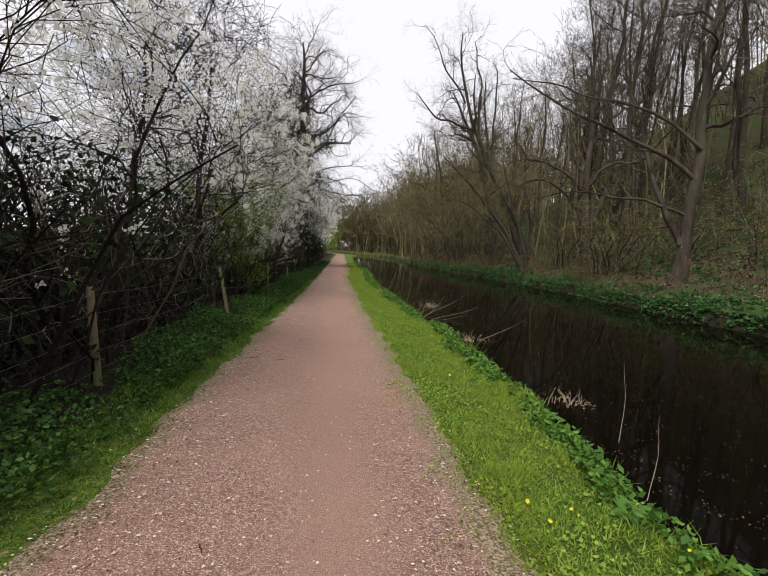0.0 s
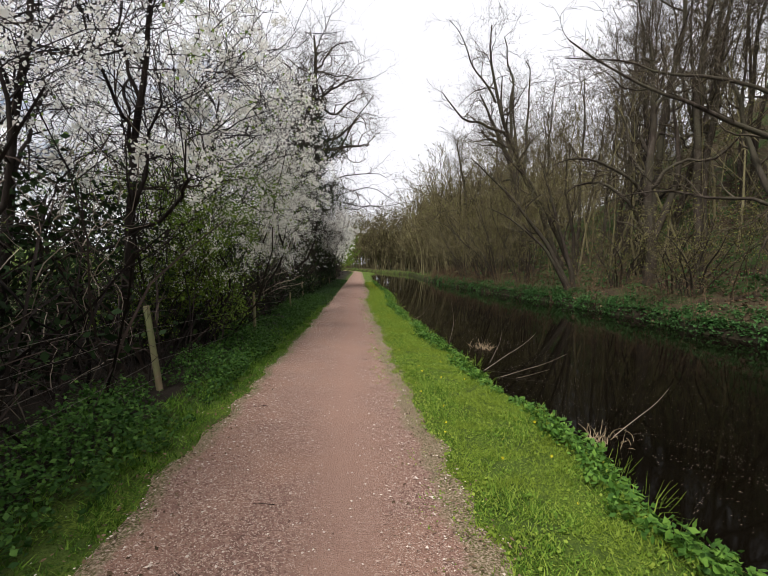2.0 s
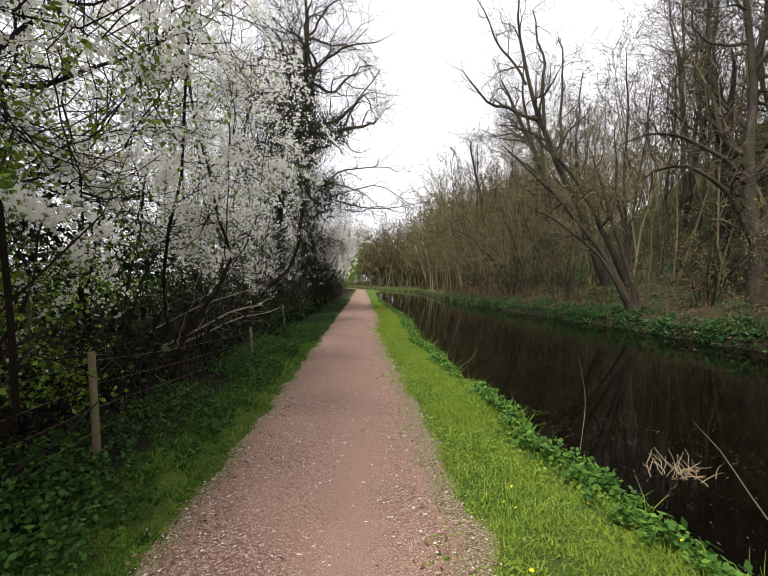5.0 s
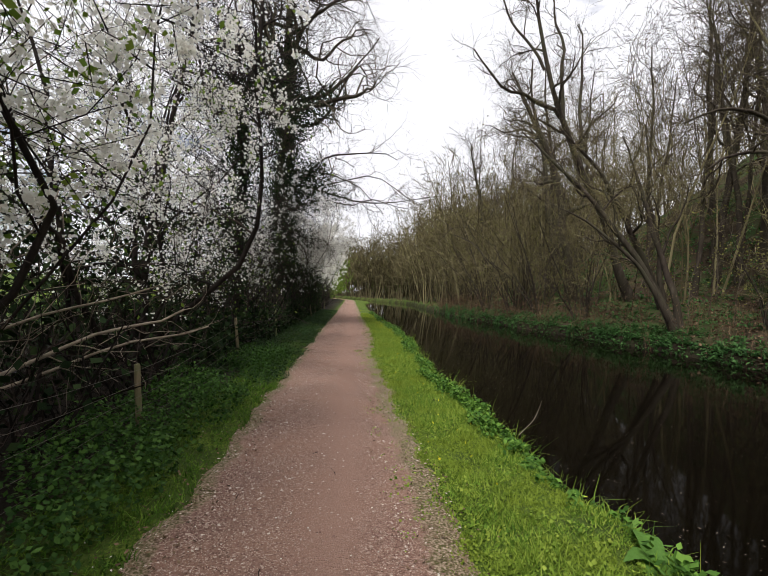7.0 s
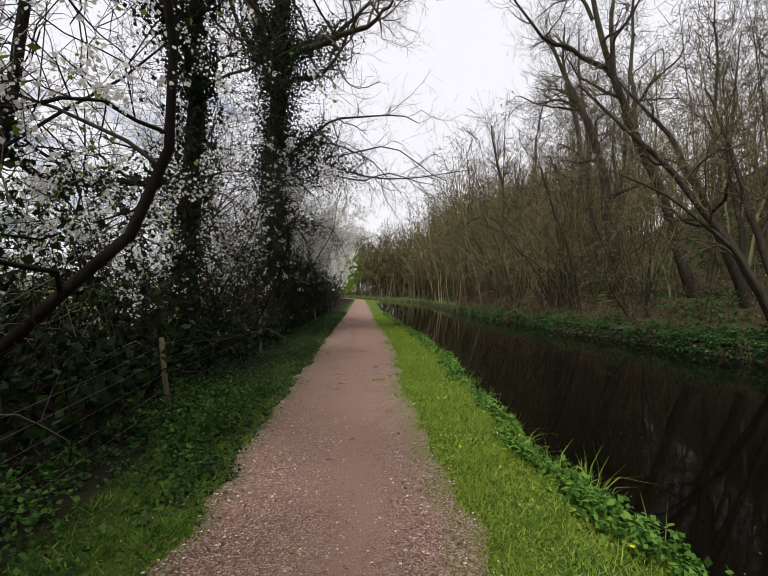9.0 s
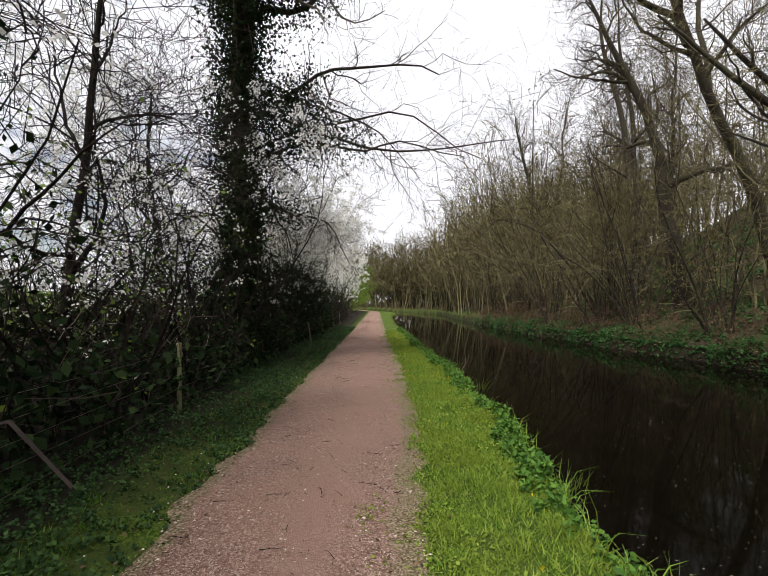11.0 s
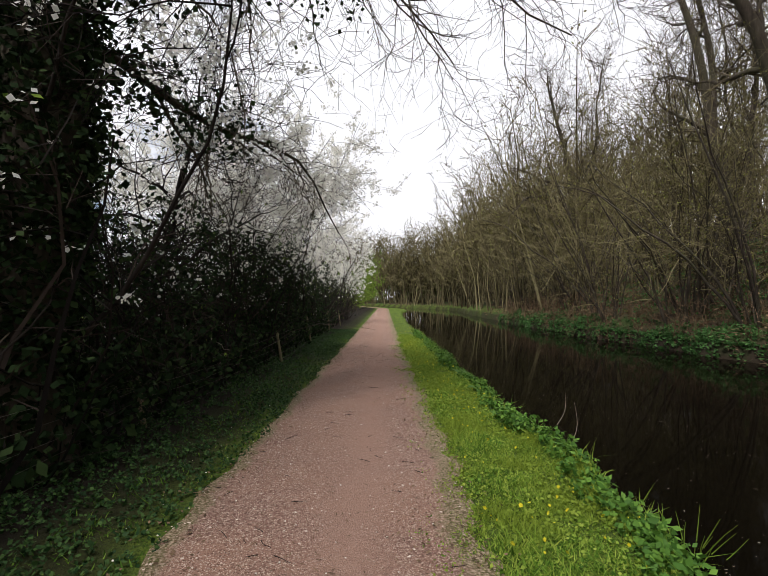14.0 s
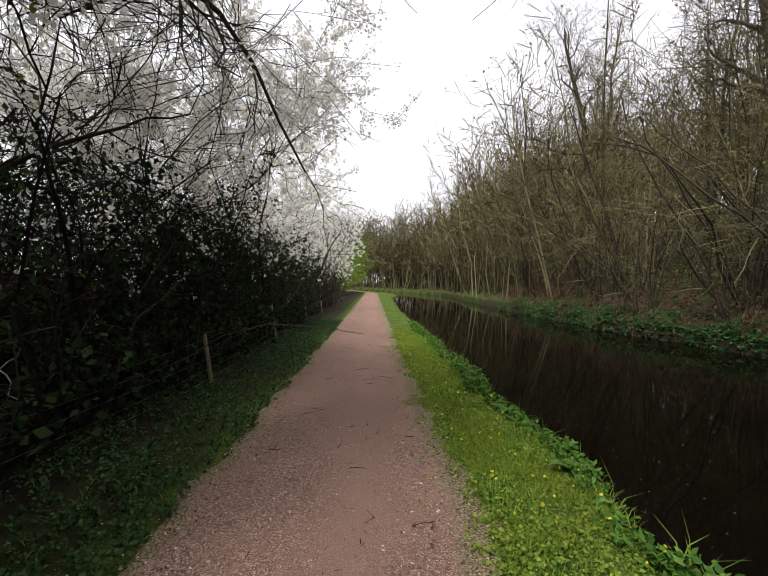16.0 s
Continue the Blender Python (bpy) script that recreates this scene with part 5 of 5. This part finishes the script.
tagged(part("yellow_flowers", flowers(g, np.stack([fx, fy, land(fx, fy) + g.uniform(0.05, 0.11, len(fy))], 1), 0.023), M_YELLOW), "small yellow celandine flowers in the grass", "flowers", kind="stuff")


def chips(seed, n, y0, y1, size):
    g = np.random.default_rng(seed)
    y = g.uniform(y0, y1, n)
    u = g.beta(0.95, 1.15, n)
    x = path_left(y) - 0.1 + (path_right(y) - path_left(y) + 0.48) * u
    keep = (g.uniform(0, 1, n) > 0.8 * np.exp(-((u - 0.58) / 0.13) ** 2)) & (g.uniform(0, 1, n) > 0.6 * smooth(19, 25, y))
    x, y = x[keep], y[keep]
    m = len(x)
    s = size * g.uniform(0.4, 1.5, m) ** 1.5
    rs = g.uniform(0, 6.28, m)
    c = np.stack([x, y, land(x, y) + 0.018 + 0.026 * smooth(-0.1, 0.1, np.minimum(x - path_left(y), path_right(y) - x))], 1)
    d = [np.stack([np.cos(rs + k * 1.57), np.sin(rs + k * 1.57), np.zeros(m)], 1) * (s * g.uniform(0.35, 1.5, m))[:, None] for k in range(4)]
    up = np.stack([np.zeros(m), np.zeros(m), s * 0.55], 1)
    V = np.stack([c + d[0], c + d[1], c + d[2], c + d[3], c + up], 1).reshape(-1, 3)
    i = np.arange(m)[:, None] * 5
    return V, [np.concatenate([i + [0, 1, 4], i + [1, 2, 4], i + [2, 3, 4], i + [3, 0, 4]])]


tagged(part("chippings", chips(151, 36000, 0.8, 35, 0.0062), M_STONE, smooth=False), "loose pale and red stone chippings on the path", "gravel", kind="stuff")
g = np.random.default_rng(152)
py = g.uniform(0.6, 40, 1500)
px = path_left(py) + (path_right(py) - path_left(py)) * g.uniform(-0.3, 1.2, 1500)
tagged(part("fallen_petals", leaves(g, np.stack([px, py, land(px, py) + 0.055], 1), 0.011, 1.2, droop=5), M_PETAL), "white blossom petals fallen on the path", "petals", kind="stuff")
fy = np.concatenate([g.uniform(1, 45, 3000), g.uniform(2, 16, 2200)])
fx = near_bank(fy) + 0.05 + np.abs(g.normal(0, 2.0, len(fy)))
fx, fy = fx + 0.35 * np.sin(5 * fy) * np.sin(1.7 * fx), fy + 0.5 * np.sin(2.3 * fx + fy)
ok = fx < far_bank(fy) - 0.3
tagged(part("floating_petals", leaves(g, np.stack([fx, fy, np.full(len(fy), WATER_Z + 0.006)], 1)[ok], 0.0065, 2.6, droop=25), M_SCUM), "petals and bits of plant floating on the water", "petals", kind="stuff")


# ---- dead reeds and sticks in the water ----
def stick(label, pts, r, seed):
    g = np.random.default_rng(seed)
    p = spine(g, pts, 9, 0.03)
    ob = part("stick", tubes(p[None], (0.5 * r * np.linspace(1, 0.35, 9))[None], 6), M_DEADWOOD)
    return tagged(ob, label, "stick", "sticks in the water")


def reed_clump(place, seed, n=40, size=0.4):
    g = np.random.default_rng(seed)
    t = thing("reed_clump", "tuft of dead straw-coloured reed stems in the water", "reeds", place)
    a = g.uniform(0, 6.28, n)
    D = np.stack([np.cos(a) * 0.6 + 0.3, np.sin(a) * 0.6 + 0.2, g.uniform(0.3, 1.5, n)], 1)
    P, R = sprout(g, g.normal(0, 0.1, (n, 3)) * [1.3, 1, 0] + [0, 0, -0.03], D, size * g.uniform(0.5, 1.4, n), np.full(n, 0.004), 5, 0.2, -0.15, 0.4)
    for p, r in zip(P, R):
        part("reed", tubes(p[None], r[None], 4), M_REED, t)
    return t


def rush_clump(seed, place, n=26, size=0.42):
    """A tuft of upright rush leaves bending at the tips."""
    g = np.random.default_rng(seed)
    t = thing("rush_clump", "tuft of tall green rush leaves at the water's edge", "rushes", place, "rushes on the bank")
    a = g.uniform(0, 6.28, n)
    S = np.stack([np.cos(a), np.sin(a), np.zeros(n)], 1) * g.uniform(0, 0.09, (n, 1))
    D = np.stack([np.cos(a) * 0.3, np.sin(a) * 0.3, np.ones(n)], 1)
    P, R = sprout(g, S, D, size * g.uniform(0.6, 1.2, n), np.full(n, 0.006), 6, 0.07, -0.06, 0.15)
    for p, r in zip(P, R):
        part("blade", tubes(p[None], r[None], 3), M_GRASS, t)
    return t


rush = rush_clump(164, at(float(near_bank(7.2)) - 0.05, 7.2, -0.02))
for k, y in enumerate([2.5, 3.3, 6.7, 7.7, 11.9, 13.0, 17.2, 20.8, 25.0, 29.5, 33.1, 35.2]):
    c = copy_thing(rush, pose(*at(float(near_bank(y)) - 0.08, y, -0.02), 0, 0, 77 * k))
    s = 0.7 + 0.1 * (k % 5)
    c.scale = (s, s, s)
reed_clump((2.85, 13.6, WATER_Z), 161, 50, 0.23)
reed_clump((2.75, 4.9, WATER_Z), 162, 46, 0.17)
reed_clump((2.6, 8.4, WATER_Z), 163, 40, 0.18)

reeds_near = [((2.14, 11.4), (3.7, 13.0, 0.25), 0.014), ((2.2, 11.0), (3.75, 11.7, 0.08), 0.012), ((2.25, 10.9), (3.3, 11.3, -0.1), 0.01), ((2.7, 8.5), (4.1, 9.5, 0.1), 0.013), ((2.75, 3.9), (3.1, 4.5, 0.42), 0.008),
              ((2.25, 14.2), (2.2, 14.3, 0.72), 0.007), ((1.85, 18.5), (2.35, 19.0, 0.08), 0.011), ((2.1, 31.4), (2.2, 31.6, 0.22), 0.009), ((2.4, 11.8), (3.4, 14.2, 0.12), 0.009), ((2.3, 32.3), (2.5, 32.6, 0.12), 0.008), ((2.3, 2.9), (2.62, 3.3, 0.25), 0.006)]
for k, (a, b, r) in enumerate(reeds_near):
    stick("pale dead stick poking out of the water", [(a[0] - 0.1, a[1] - 0.1, WATER_Z - 0.05), ((a[0] + b[0]) / 2 + 0.05, (a[1] + b[1]) / 2, (WATER_Z + b[2]) / 2 - 0.03), b], r, 170 + k)


def fallen_branch(seed, a, b, r):
    """A torn branch with pale broken ends and a few side shoots."""
    g = np.random.default_rng(seed)
    t = thing("fallen_branch", "pale broken branch lying across the fence", "branch", a, "broken branches")
    p = spine(g, [(0, 0, 0), tuple((np.array(b) - np.array(a)) * 0.55 + [0, 0, 0.1]), tuple(np.array(b) - np.array(a))], 9, 0.06)
    rr = r * np.linspace(1, 0.5, 9)
    part("limb", tubes(p[None], rr[None], 7), M_DEADWOOD, t)
    S, D, pr, u = offshoots(g, p[None], rr[None], 6, 0.3, 1.0, 0.6)
    P, R = sprout(g, S, D, g.uniform(0.3, 0.8, len(S)), pr * 0.4, 5, 0.2, 0.03, 0.3)
    for q, w in zip(P, R):
        part("twig", tubes(q[None], w[None], 4), M_DEADWOOD, t)
    return t


for k, (a, b, r) in enumerate([((-3.3, 16.6, 0.2), (-1.85, 18.4, 0.98), 0.022), ((-3.1, 17.0, 0.25), (-1.8, 18.9, 0.8), 0.018), ((-3.4, 16.9, 0.5), (-2.0, 18.0, 1.25), 0.016)] ):
    fallen_branch(190 + k, a, b, r)


# small dead twigs dropped on the path
g = np.random.default_rng(201)
twig_meshes = []
for k in range(5):
    P, R = sprout(g, np.zeros((1, 3)), np.array([[1.0, 0.1, 0.0]]), np.array([0.05 + 0.022 * k]), np.array([0.0028]), 5, 0.18, 0.0, 0.5)
    P[..., 2] = np.abs(P[..., 2]) * 0.3
    twig_meshes.append(make_mesh("twig", *tubes(P, R, 4), M_BARK_DARK))
for k in range(170):
    y = g.uniform(23, 40) if k < 140 else g.uniform(2, 22)
    x = float(path_left(y)) + g.uniform(0.05, 1.1) * float(path_right(y) - path_left(y))
    ob = new("twig", twig_meshes[k % 5])
    ob.matrix_basis = pose(x, y, place_z(x, y) + 0.05, 0, 0, g.uniform(0, 360))
    tagged(ob, "small dark dead twig lying on the gravel", "twig", "twigs on the path")

# crumbs of twig and dry leaf trodden into the gravel under the trees
g = np.random.default_rng(205)
ty = 18 + 23 * g.beta(1.6, 1.2, 2600)
tx = path_left(ty) + g.uniform(-0.05, 1.0, 2600) * (path_right(ty) - path_left(ty))
tagged(part("twig_crumbs", leaves(g, np.stack([tx, ty, land(tx, ty) + 0.05], 1), 0.006, 6.5, droop=14), M_LITTER), "crumbs of twig and dry leaf on the gravel", "leaf litter", kind="stuff")

# leaf litter along the hedge-side rim of the path
g = np.random.default_rng(211)
ly = np.concatenate([g.uniform(1, 42, 4200), g.uniform(1, 40, 2600)])
lx = np.concatenate([path_left(ly[:4200]) + g.normal(0.0, 0.14, 4200), path_right(ly[4200:]) + g.normal(0.14, 0.15, 2600)])
tagged(part("path_litter", leaves(g, np.stack([lx, ly, land(lx, ly) + 0.034], 1), 0.016, 1.8, droop=4), M_LITTER), "brown leaf litter along the path's edge", "leaf litter", kind="stuff")
